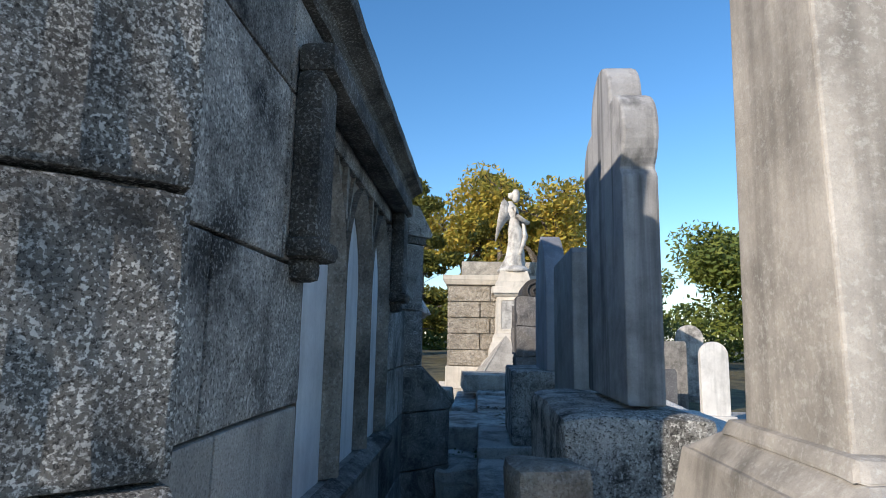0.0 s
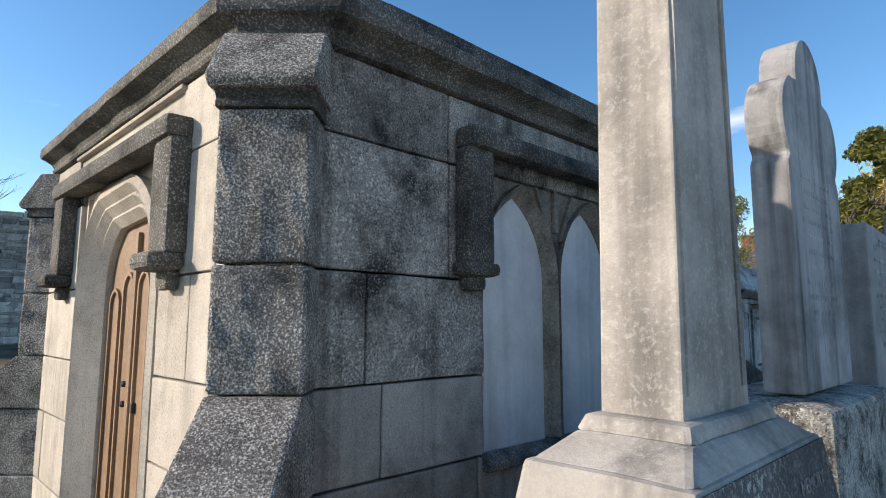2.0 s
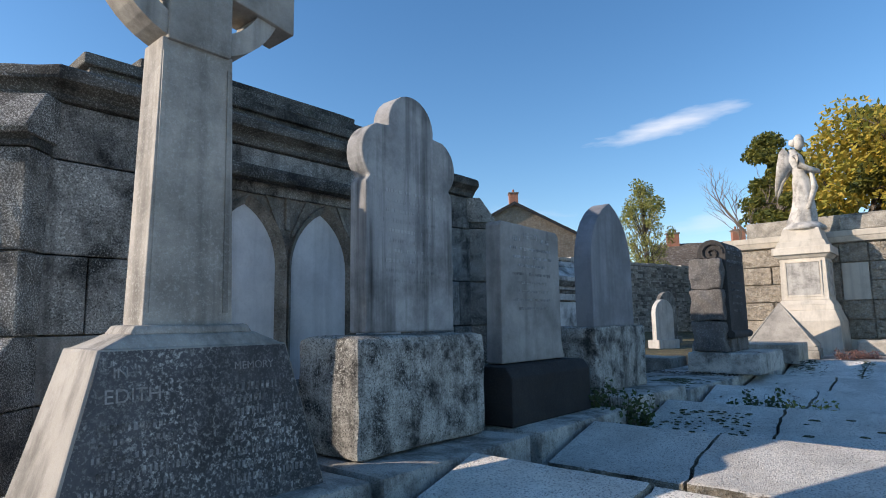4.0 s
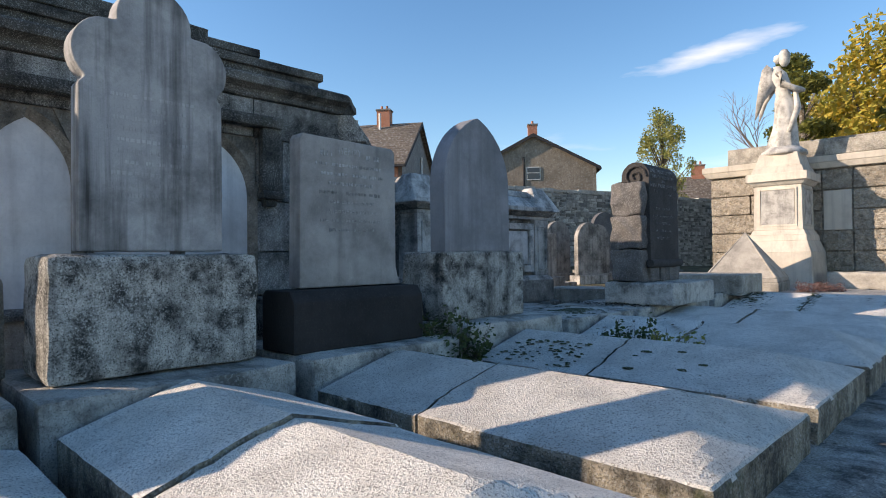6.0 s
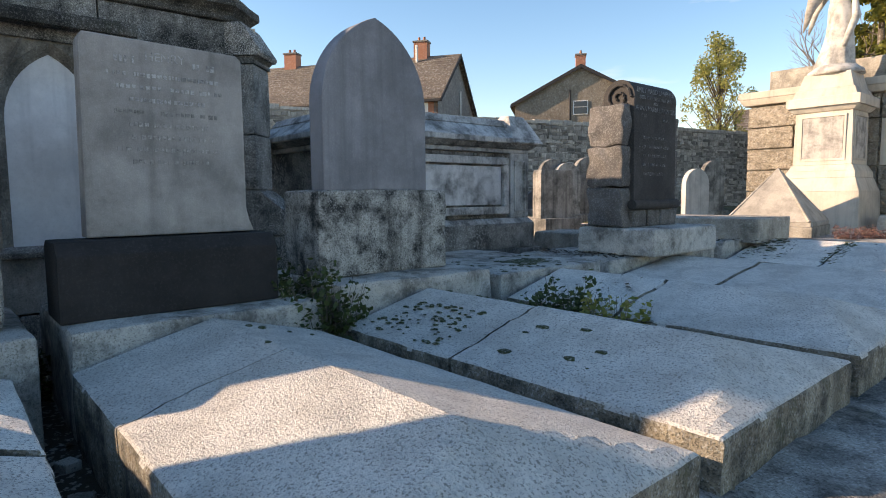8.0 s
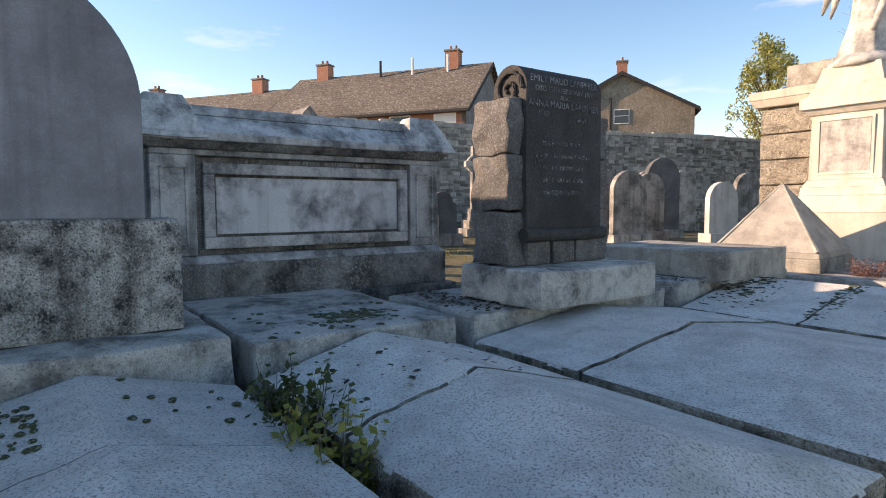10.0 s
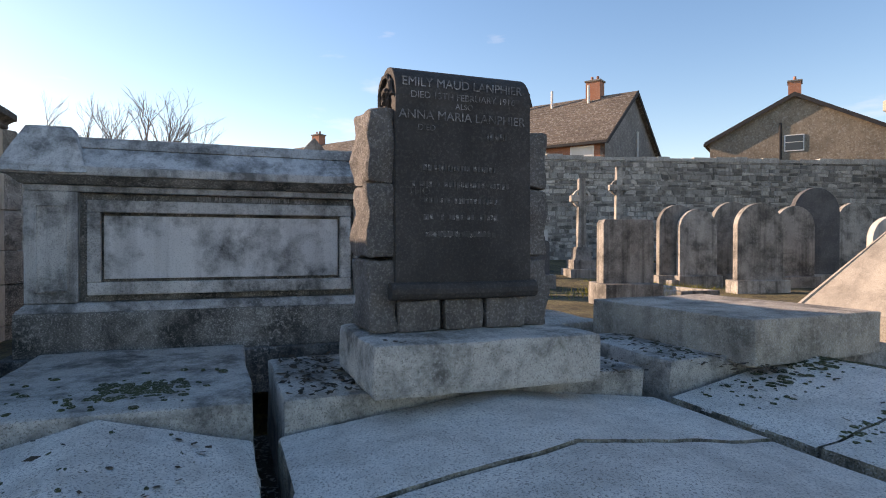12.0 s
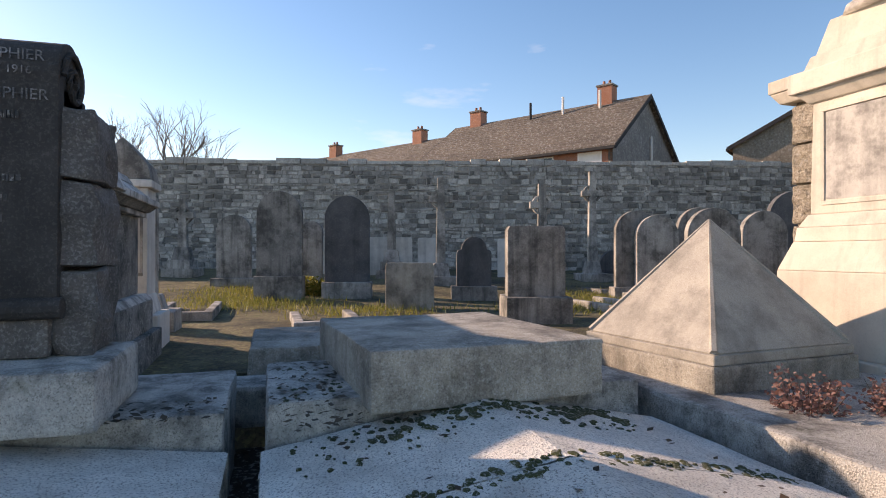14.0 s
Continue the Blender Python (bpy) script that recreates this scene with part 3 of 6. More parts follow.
    # splayed door jambs and arch in three rolls, each set further in
    for k, (d, y0, y1, m) in enumerate(((0.0, WY - 0.004, WY + 0.06, M_ASHLAR_PALE), (0.06, WY + 0.03, WY + 0.1, M_ASHLAR_PALE), (0.12, WY + 0.065, WY + 0.16, M_ASHLAR_PALE))):
        outer = lancet(dc, dh + 0.05 - d, -0.3, 1.62, 2.16 - d * 0.9)
        inner = lancet(dc, dh - 0.04 - d, -0.3, 1.62, 2.07 - d * 0.9)
        bm = bmesh.new()
        rows = []
        for p, q in zip(outer, inner):
            rows.append([bm.verts.new(v) for v in ((p[0], y0, p[1]), ((p[0] + q[0]) / 2, y0 - 0.012, (p[1] + q[1]) / 2), (q[0], y0 + 0.03, q[1]), (q[0], y1, q[1]), (p[0], y1, p[1]))])
        for a, b in zip(rows, rows[1:]):
            for j in range(5):
                bm.faces.new((a[j], b[j], b[(j + 1) % 5], a[(j + 1) % 5]))
        bmesh.ops.recalc_face_normals(bm, faces=bm.faces[:])
        part("door_arch", bm, m, front, "moulded pointed door surround")
    # spandrels beside the arch, with sunk triangles
    for sgn in (-1, 1):
        edge = dc + sgn * (dh + 0.065)
        pts = [(edge, 1.6), (edge, 2.2), (dc, 2.2)] + [p for p in lancet(dc, dh + 0.045, 1.6, 1.62, 2.155)[1:-1] if sgn * (p[0] - dc) >= -1e-6][::(-1 if sgn > 0 else 1)]
        part("spandrel", prism(pts, "y", WY + 0.045, WY + 0.2), M_ASHLAR_PALE, front)
        tri = [(edge - sgn * 0.03, 2.17), (edge - sgn * 0.24, 2.17), (edge - sgn * 0.03, 1.93)]
        small = [(edge - sgn * 0.055, 2.145), (edge - sgn * 0.19, 2.145), (edge - sgn * 0.055, 1.985)]
        bm = bmesh.new()
        vs = [bm.verts.new((x, WY + 0.02, z)) for x, z in tri] + [bm.verts.new((x, WY + 0.02, z)) for x, z in small] + [bm.verts.new((x, WY + 0.06, z)) for x, z in tri] + [bm.verts.new((x, WY + 0.06, z)) for x, z in small]
        for i in range(3):
            j = (i + 1) % 3
            for q in ((i, j, j + 3, i + 3), (i, j, j + 6, i + 6), (i + 3, j + 3, j + 9, i + 9)):
                bm.faces.new([vs[w] for w in q])
        bmesh.ops.recalc_face_normals(bm, faces=bm.faces[:])
        part("spandrel_rib", bm, M_ASHLAR_PALE, front)
    lead = part("front_hood_mould", block(dc - 0.95, dc + 0.95, WY - 0.11, WY + 0.02, 2.17, 2.265, 0.03, 2, 0.003, 12), M_CORNICE, front, "stone hood mould over the door")
    for x0 in (dc - 0.95, dc + 0.75):
        part("hood_drop", block(x0, x0 + 0.2, WY - 0.09, WY + 0.02, 1.70, 2.18, 0.03, 2, 0.003, 12), M_CORNICE, lead)
        tip = block(x0 - 0.02, x0 + 0.2, WY - 0.15, WY, 1.635, 1.71, 0.035, 2, 0.003, 12)
        block(x0 + 0.03, x0 + 0.15, WY - 0.06, WY, 1.56, 1.64, 0.02, 1, 0.003, 12, bm=tip)
        part("hood_stop", tip, M_CORNICE, lead)
    part("tablet", block(dc - 0.78, dc + 0.83, WY + 0.012, WY + 0.1, 2.28, EAVE - 0.005, 0.004), M_ASHLAR_PALE, front, "long inscribed tablet over the door")
    for z0, z1 in ((2.268, 2.288), (EAVE - 0.02, EAVE)):
        part("tablet_rim", block(dc - 0.80, dc + 0.85, WY - 0.02, WY + 0.1, z0, z1, 0.006), M_ASHLAR_PALE, front)
    lines_of_writing(front, M_LETTER_DIM, WY + 0.0125, dc - 0.7, dc + 0.75, 2.37, 2, 0.042, 0.028, 4, facing="y")
    # two-leaved panelled oak door
    door = part("door", prism(lancet(dc, 0.46, -0.3, 1.60, 1.97), "y", WY + 0.13, WY + 0.17), M_DOOR, maus, "varnished oak door with tall pointed panels, greened at the arch")
    for c in (dc - 0.23, dc + 0.23):
        for off, top in ((-0.11, 1.62), (0.11, 1.70)):
            cc = c + off * (1 if c > dc else -1) * -1
            pts = lancet(cc, 0.085, -0.1, top - 0.1, top, 5)
            inn = lancet(cc, 0.068, -0.085, top - 0.1, top - 0.02, 5)
            bm = bmesh.new()
            rows = [[bm.verts.new(v) for v in ((p[0], WY + 0.115, p[1]), (q[0], WY + 0.115, q[1]), (q[0], WY + 0.132, q[1]), (p[0], WY + 0.132, p[1]))] for p, q in zip(pts + pts[:1], inn + inn[:1])]
            for a, b in zip(rows, rows[1:]):
                for j in range(4):
                    bm.faces.new((a[j], b[j], b[(j + 1) % 4], a[(j + 1) % 4]))
            bmesh.ops.recalc_face_normals(bm, faces=bm.faces[:])
            part("door_panel", bm, M_DOOR, door)
    part("meeting_stile", block(dc - 0.025, dc + 0.025, WY + 0.105, WY + 0.135, -0.28, 1.9, 0.008), M_DOOR, door)
    part("keyhole", block(dc + 0.05, dc + 0.075, WY + 0.11, WY + 0.132, 0.98, 1.03, 0.004), M_IRON, door, "small black iron keyhole plate")
    for z in (1.0, 1.1):
        part("handle", lathe([(0.012, 0), (0.02, 0.012), (0.016, 0.03)], (dc - 0.05, WY + 0.11, z), 10), M_IRON, door, "black iron knob")

    # rear and far side
    rear = part("rear_wall", block(LX + 0.1, WX - 0.1, RY - 0.16, RY - 0.03, -0.3, EAVE, 0), M_ASHLAR_PALE, maus)
    for i, (z0, z1) in enumerate(zip(COURSES, COURSES[1:])):
        cuts = [LX + 0.02 + k * 0.54 + (0.27 if i % 2 else 0) for k in range(7)]
        cuts = [LX + 0.02] + [c for c in cuts if LX + 0.2 < c < WX - 0.2] + [WX - 0.02]
        for a, b in zip(cuts, cuts[1:]):
            part("stone_block", block(a + g, b - g, RY - 0.1, RY, z0 + g, z1 - g, 0.007), M_ASHLAR_PALE, rear)
    hoodr = part("rear_hood_mould", block(-2.75, -1.4, RY - 0.01, RY + 0.12, 2.17, 2.27, 0.03), M_CORNICE, rear)
    for x0 in (-2.75, -1.58):
        part("hood_drop", block(x0, x0 + 0.18, RY - 0.01, RY + 0.1, 1.62, 2.18, 0.03), M_CORNICE, hoodr)
    part("far_wall", block(LX, LX + 0.2, WY + 0.02, RY - 0.02, -0.3, EAVE, 0.01), M_ASHLAR, maus)
    for cx, cy, dx, dy in ((WX, WY, 1, -1), (WX, RY, 1, 1), (LX, WY, -1, -1), (LX, RY, -1, 1)):
        buttress(maus, cx, cy, dx, dy)

    # cornice with cut corners, then the stepped stone roof
    def ring_of(o, c):
        return [(LX - o + c, WY - o), (WX + o - c, WY - o), (WX + o, WY - o + c), (WX + o, RY + o - c), (WX + o - c, RY + o), (LX - o + c, RY + o), (LX - o, RY + o - c), (LX - o, WY - o + c)]

    def tier(name, levels, label=""):
        bm = bmesh.new()
        rings = [[bm.verts.new((x, y, z)) for x, y in ring_of(o, c)] for o, c, z in levels]
        for a, b in zip(rings, rings[1:]):
            for i in range(8):
                bm.faces.new((a[i], a[(i + 1) % 8], b[(i + 1) % 8], b[i]))
        bm.faces.new(rings[0][::-1])
        bm.faces.new(rings[-1])
        long_edges = [e for e in bm.edges if e.calc_length() > 0.25]
        bmesh.ops.subdivide_edges(bm, edges=long_edges, cuts=14)
        bmesh.ops.triangulate(bm, faces=[f for f in bm.faces if len(f.verts) > 4])
        wear(bm, 0.008, 5)
        return part(name, bm, M_CORNICE, maus, label)

    tier("wall_head", [(-0.04, 0.16, 2.30), (-0.04, 0.16, EAVE + 0.01)])
    tier("cornice", [(0.0, 0.2, EAVE + 0.002), (0.028, 0.22, EAVE + 0.006), (0.036, 0.23, EAVE + 0.02), (0.028, 0.22, EAVE + 0.04), (0.04, 0.23, EAVE + 0.062), (0.08, 0.28, EAVE + 0.082), (0.108, 0.305, EAVE + 0.092), (0.112, 0.31, EAVE + 0.108), (0.11, 0.31, EAVE + 0.152), (0.09, 0.30, EAVE + 0.168), (-0.14, 0.24, EAVE + 0.215)], "black weathered projecting cornice")
    # each step lies further in than the one below it
    z = EAVE + 0.20
    for o_side, o_front, o_rear, rise in ((-0.15, -0.42, -0.35, 0.175), (-0.36, -0.80, -0.85, 0.165), (-0.60, -1.15, -1.2, 0.165)):
        xa, xb, ya, yb = LX - o_side, WX + o_side, WY - o_front, RY + o_rear
        bm = block(xa, xb, ya, yb, z - 0.02, z + rise - 0.05, 0.0, 0)
        block(xa - 0.035, xb + 0.035, ya - 0.035, yb + 0.035, z + rise - 0.075, z + rise, 0.018, 9, 0.006, 5, bm=bm)
        part("roof_step", bm, M_CORNICE, maus, "stepped roof slab of dark stone")
        z += rise - 0.01
    return maus


build_mausoleum()


# ---- the row of headstones ----
def build_celtic_cross():
    c = thing("celtic_cross", (0.6, 1.13, 0.62), "tall grey sandstone wheel cross on a tapered inscribed base", "gravestone")
    y0, y1 = 0.962, 1.312
    xm, ym = 0.618, 1.137
    # foot with sloping faces, a sloped shoulder and a low collar under the shaft
    lean = math.atan2(0.075, 0.58)
    bm = block(0.39, 0.87, 0.64, 1.655, 0.60, 1.18, 0.012, 6, 0.002, 8, top=(0.075, 0.15))
    foot = part("base", bm, M_CROSS, c, "tapered base with worn inscription")
    part("inscribed_face", prism([(0.652, 0.604), (1.643, 0.604), (1.495, 1.176), (0.80, 1.176)], "x", 0, 0.004), M_DARKFACE, foot, "blackened face with worn white lettering").matrix_basis = pose(0.871, 0, 0.60) @ pose(0, 0, 0, 0, -math.degrees(lean), 0) @ pose(0, 0, -0.60)
    part("shoulder", block(0.468, 0.792, 0.796, 1.50, 1.176, 1.226, 0.014, 4, 0.003, 9, top=(0.045, 0.105)), M_CROSS, foot)
    part("collar", block(0.505, 0.745, 0.905, 1.385, 1.222, 1.256, 0.014, 3, 0.003, 9, top=(0.012, 0.02)), M_CROSS, foot)
    part("shaft", block(0.533, 0.706, y0, y1, 1.25, 2.36, 0.006, 4, 0.001, 8, top=(0.004, 0.03)), M_CROSS, c)
    for ya in (y0 + 0.02, y1 - 0.045):
        part("shaft_rib", prism([(ya, 1.30), (ya + 0.022, 1.30), (ya + 0.022 + (0.006 if ya < ym else -0.012), 2.3), (ya + (0.012 if ya < ym else -0.008), 2.3)], "x", 0.69, 0.71), M_CROSS, c)
    # wheel head: flared arms, a ring and a small shaft above
    zc = 2.72
    part("cross_head", block(0.53, 0.72, ym - 0.13, ym + 0.13, 2.35, 3.12, 0.01), M_CROSS, c)
    arms = bmesh.new()
    for s in (-1, 1):
        prism([(ym + s * 0.08, zc - 0.10), (ym + s * 0.43, zc - 0.16), (ym + s * 0.43, zc + 0.16), (ym + s * 0.08, zc + 0.10)], "x", 0.525, 0.725, 0.008, bm=arms)
    part("arm", arms, M_CROSS, c)
    ring = bmesh.new()
    seg = 48
    rows = []
    for i in range(seg):
        a = 2 * math.pi * i / seg
        rows.append([ring.verts.new((x, ym + r * math.cos(a), zc + r * math.sin(a))) for r, x in ((0.375, 0.545), (0.375, 0.705), (0.285, 0.705), (0.285, 0.545))])
    for i in range(seg):
        a, b = rows[i], rows[(i + 1) % seg]
        for j in range(4):
            ring.faces.new((a[j], a[(j + 1) % 4], b[(j + 1) % 4], b[j]))
    bmesh.ops.recalc_face_normals(ring, faces=ring.faces[:])
    part("wheel", ring, M_CROSS, c)
    def on_face(z):
        return 0.874 - 0.075 * (z - 0.60) / 0.58

    for text, yc, z, size in (("EDITH", 0.90, 1.005, 0.066), ("MEMORY", 1.35, 1.085, 0.042), ("IN", 0.86, 1.085, 0.05)):
        ob = write(c, text, 0, 0, 0, size, M_LETTER_DIM)
        ob.matrix_parent_inverse = Matrix.Identity(4)
        ob.matrix_basis = c.matrix_basis.inverted() @ pose(on_face(z) + 0.003, yc, z) @ pose(0, 0, 0, 0, -math.degrees(lean), 0)
    rnd = random.Random(6)
    for i in range(9):
        bm = bmesh.new()
        z = 1.035 - i * 0.047
        tall = 0.034 if i == 0 else rnd.choice((0.018, 0.022, 0.026))
        for a, b in ((0.80 - i * 0.012, 1.06), (1.20, 1.46 + i * 0.012)):
            p = a + rnd.uniform(0, 0.05)
            while p < b:
                w = rnd.uniform(0.014, 0.026)
                if rnd.random() > 0.2 and not (i < 2 and p < 1.1):
                    block(on_face(z) - 0.006, on_face(z) + 0.005, p, p + w * 0.5, z - tall, z, 0, bm=bm)
                p += w
        part("line_of_writing", bm, M_LETTER_SCROLL, c)["kind"] = "stuff"
    return c


def build_trefoil():
    h = thing("headstone", (0.5, 2.45, 0.62), "soot-streaked trefoil-headed marble headstone on lichened granite block", "headstone", "row of headstones")
    ym = 2.45
    right = [(2.80, 1.20), (2.80, 2.0), (2.775, 2.03)]
    lobe_r = arc(2.655, 2.17, 0.175, -48, 68, 10)
    top = arc(ym, 2.365, 0.185, -8, 188, 16)
    lobe_l = [(2 * ym - y, z) for y, z in lobe_r[::-1]]
    left = [(2 * ym - y, z) for y, z in right[::-1]]
    part("tablet", prism(right + lobe_r + top + lobe_l + left, "x", 0.49, 0.62, 0.012), M_TREFOIL, h)
    lines_of_writing(h, M_TREFOIL, 0.6205, 2.22, 2.68, 1.98, 10, 0.055, 0.02, 21)
    part("base", block(0.24, 0.745, 1.945, 2.95, 0.60, 1.185, 0.045, 8, 0.012, 6, top=(0.01, 0.005)), M_GRANITE_BASE, h, "granite base spotted with lichen")
    return h


def build_rectangular():
    h = thing("headstone", (0.5, 3.69, 0.6), "plain rectangular grey granite headstone on a black base", "headstone", "row of headstones")
    pts = [(3.28, 0.97), (4.10, 0.97), (4.075, 1.03), (4.06, 1.10), (4.06, 1.885), (4.03, 1.915), (3.31, 1.93), (3.295, 1.9)]
    part("tablet", prism(pts, "x", 0.50, 0.625, 0.01), M_GREY, h)
    write(h, "HENRY", 0.6265, 3.67, 1.83, 0.06, M_LETTER)
    lines_of_writing(h, M_LETTER, 0.6265, 3.40, 3.57, 1.84, 1, 0.065, 0.036, 30)
    lines_of_writing(h, M_LETTER, 0.6265, 3.78, 3.96, 1.84, 1, 0.065, 0.036, 29)
    lines_of_writing(h, M_LETTER, 0.6265, 3.40, 3.97, 1.765, 3, 0.06, 0.022, 31)
    lines_of_writing(h, M_LETTER_DIM, 0.6265, 3.42, 3.95, 1.585, 5, 0.06, 0.022, 32)
    b = [(0.44, 0.60), (0.80, 0.60), (0.80, 0.90), (0.755, 0.965), (0.475, 0.965), (0.44, 0.93)]
    part("base", prism(b, "y", 3.13, 4.15, 0.012, amount=0.003), M_BLACK, h, "black chamfered stone base")
    return h


def build_arched():
    h = thing("headstone", (0.5, 4.95, 0.66), "blue-grey slate headstone with pointed arch on speckled granite", "headstone", "row of headstones")
    part("tablet", prism(lancet(4.92, 0.395, 1.19, 1.72, 2.27, 12), "x", 0.50, 0.66, 0.012), M_SLATE, h)
    part("base", block(0.24, 0.70, 4.46, 5.46, 0.66, 1.195, 0.025, 8, 0.008, 7), M_GRANITE_BASE, h, "granite base blotched black and white")
    return h


def rocky(x0, x1, y0, y1, z0, z1, seed, amount=0.034):
    bm = block(x0, x1, y0, y1, z0, z1, 0.02, 7, 0.0)
    for v in bm.verts:
        p = v.co * 7 + Vector((seed, 0, seed))
        v.co += Vector((noise.noise(p), noise.noise(p + Vector((9, 2, 4))), 0.6 * noise.noise(p + Vector((3, 8, 1))))) * amount
    return bm


def build_scroll():
    h = thing("headstone", (0.7, 7.90, 0.62), "dark scroll-topped headstone flanked by rock-faced blocks", "headstone", "row of headstones")
    part("base", block(0.42, 1.21, 7.35, 8.50, 0.61, 0.85, 0.03, 8, 0.008, 5), M_LEDGE, h, "weathered pale stone base")
    y0, y1 = 7.54, 8.28
    # rock-faced blocks at both sides and behind
    for a, b in ((7.41, 7.56), (8.25, 8.405)):
        for i, (z0, z1) in enumerate(((0.85, 1.21), (1.22, 1.58), (1.59, 1.95 if a < 8 else 1.9))):
            part("rock_block", rocky(0.48, 0.84, a, b, z0, z1, a + i), M_ROCKFACE, h)
    part("core", block(0.50, 0.82, y0, y1, 0.85, 1.98, 0.01), M_SCROLL, h)
    for i in range(3):
        part("rock_block", rocky(0.6, 0.88, y0 + 0.02 + i * 0.235, y0 + 0.235 + i * 0.235, 0.85, 1.01, 40 + i, 0.012), M_ROCKFACE, h)
    # the sheet: a flat panel rolled back over the top and forward at the foot
    sheet = [(0.80, 1.03), (0.885, 1.06), (0.875, 1.98)] + arc(0.715, 2.02, 0.165, 0, 180, 16) + [(0.55, 1.8), (0.80, 1.8)]
    part("scroll_sheet", prism(sheet, "y", y0, y1, 0.006), M_SCROLL, h, "smooth dark inscribed panel curling over")
    part("foot_roll", tube([(0.885, y0 - 0.03, 1.055), (0.885, (y0 + y1) / 2, 1.052), (0.885, y1 + 0.02, 1.055)], 0.045, 12), M_SCROLL, h)
    for y, s in ((y0 - 0.012, -1), (y1 + 0.012, 1)):
        spiral = [(0.715 + r * math.cos(a), y, 2.02 + r * math.sin(a)) for r, a in ((0.135 - 0.0062 * k, 0.55 * k) for k in range(20))]
        part("volute", tube(spiral, 0.014, 6), M_SCROLL, h, "carved spiral volute")
    write(h, "DIED 13TH FEBRUARY 1916", 0.882, 7.90, 2.008, 0.047, M_LETTER_SCROLL)
    write(h, "EMILY MAUD LANPHIER", 0.878, 7.90, 2.066, 0.062, M_LETTER_SCROLL)
    write(h, "ALSO", 0.882, 7.90, 1.965, 0.04, M_LETTER_SCROLL)
    write(h, "ANNA MARIA LANPHIER", 0.881, 7.90, 1.905, 0.063, M_LETTER_SCROLL)
    write(h, "DIED", 0.8805, 7.70, 1.85, 0.042, M_LETTER_SCROLL)
    write(h, "THO", 0.884, 7.66, 1.53, 0.055, M_LETTER_FADED)
    lines_of_writing(h, M_LETTER_FADED, 0.8808, 7.98, 8.21, 1.855, 1, 0.06, 0.036, 52)
    lines_of_writing(h, M_LETTER_FADED, 0.8825, 7.60, 8.18, 1.68, 5, 0.082, 0.03, 53)
    lines_of_writing(h, M_LETTER_FADED, 0.884, 7.56, 8.22, 1.345, 1, 0.06, 0.026, 54)
    return h


build_celtic_cross()
build_trefoil()
build_rectangular()
build_arched()
build_scroll()


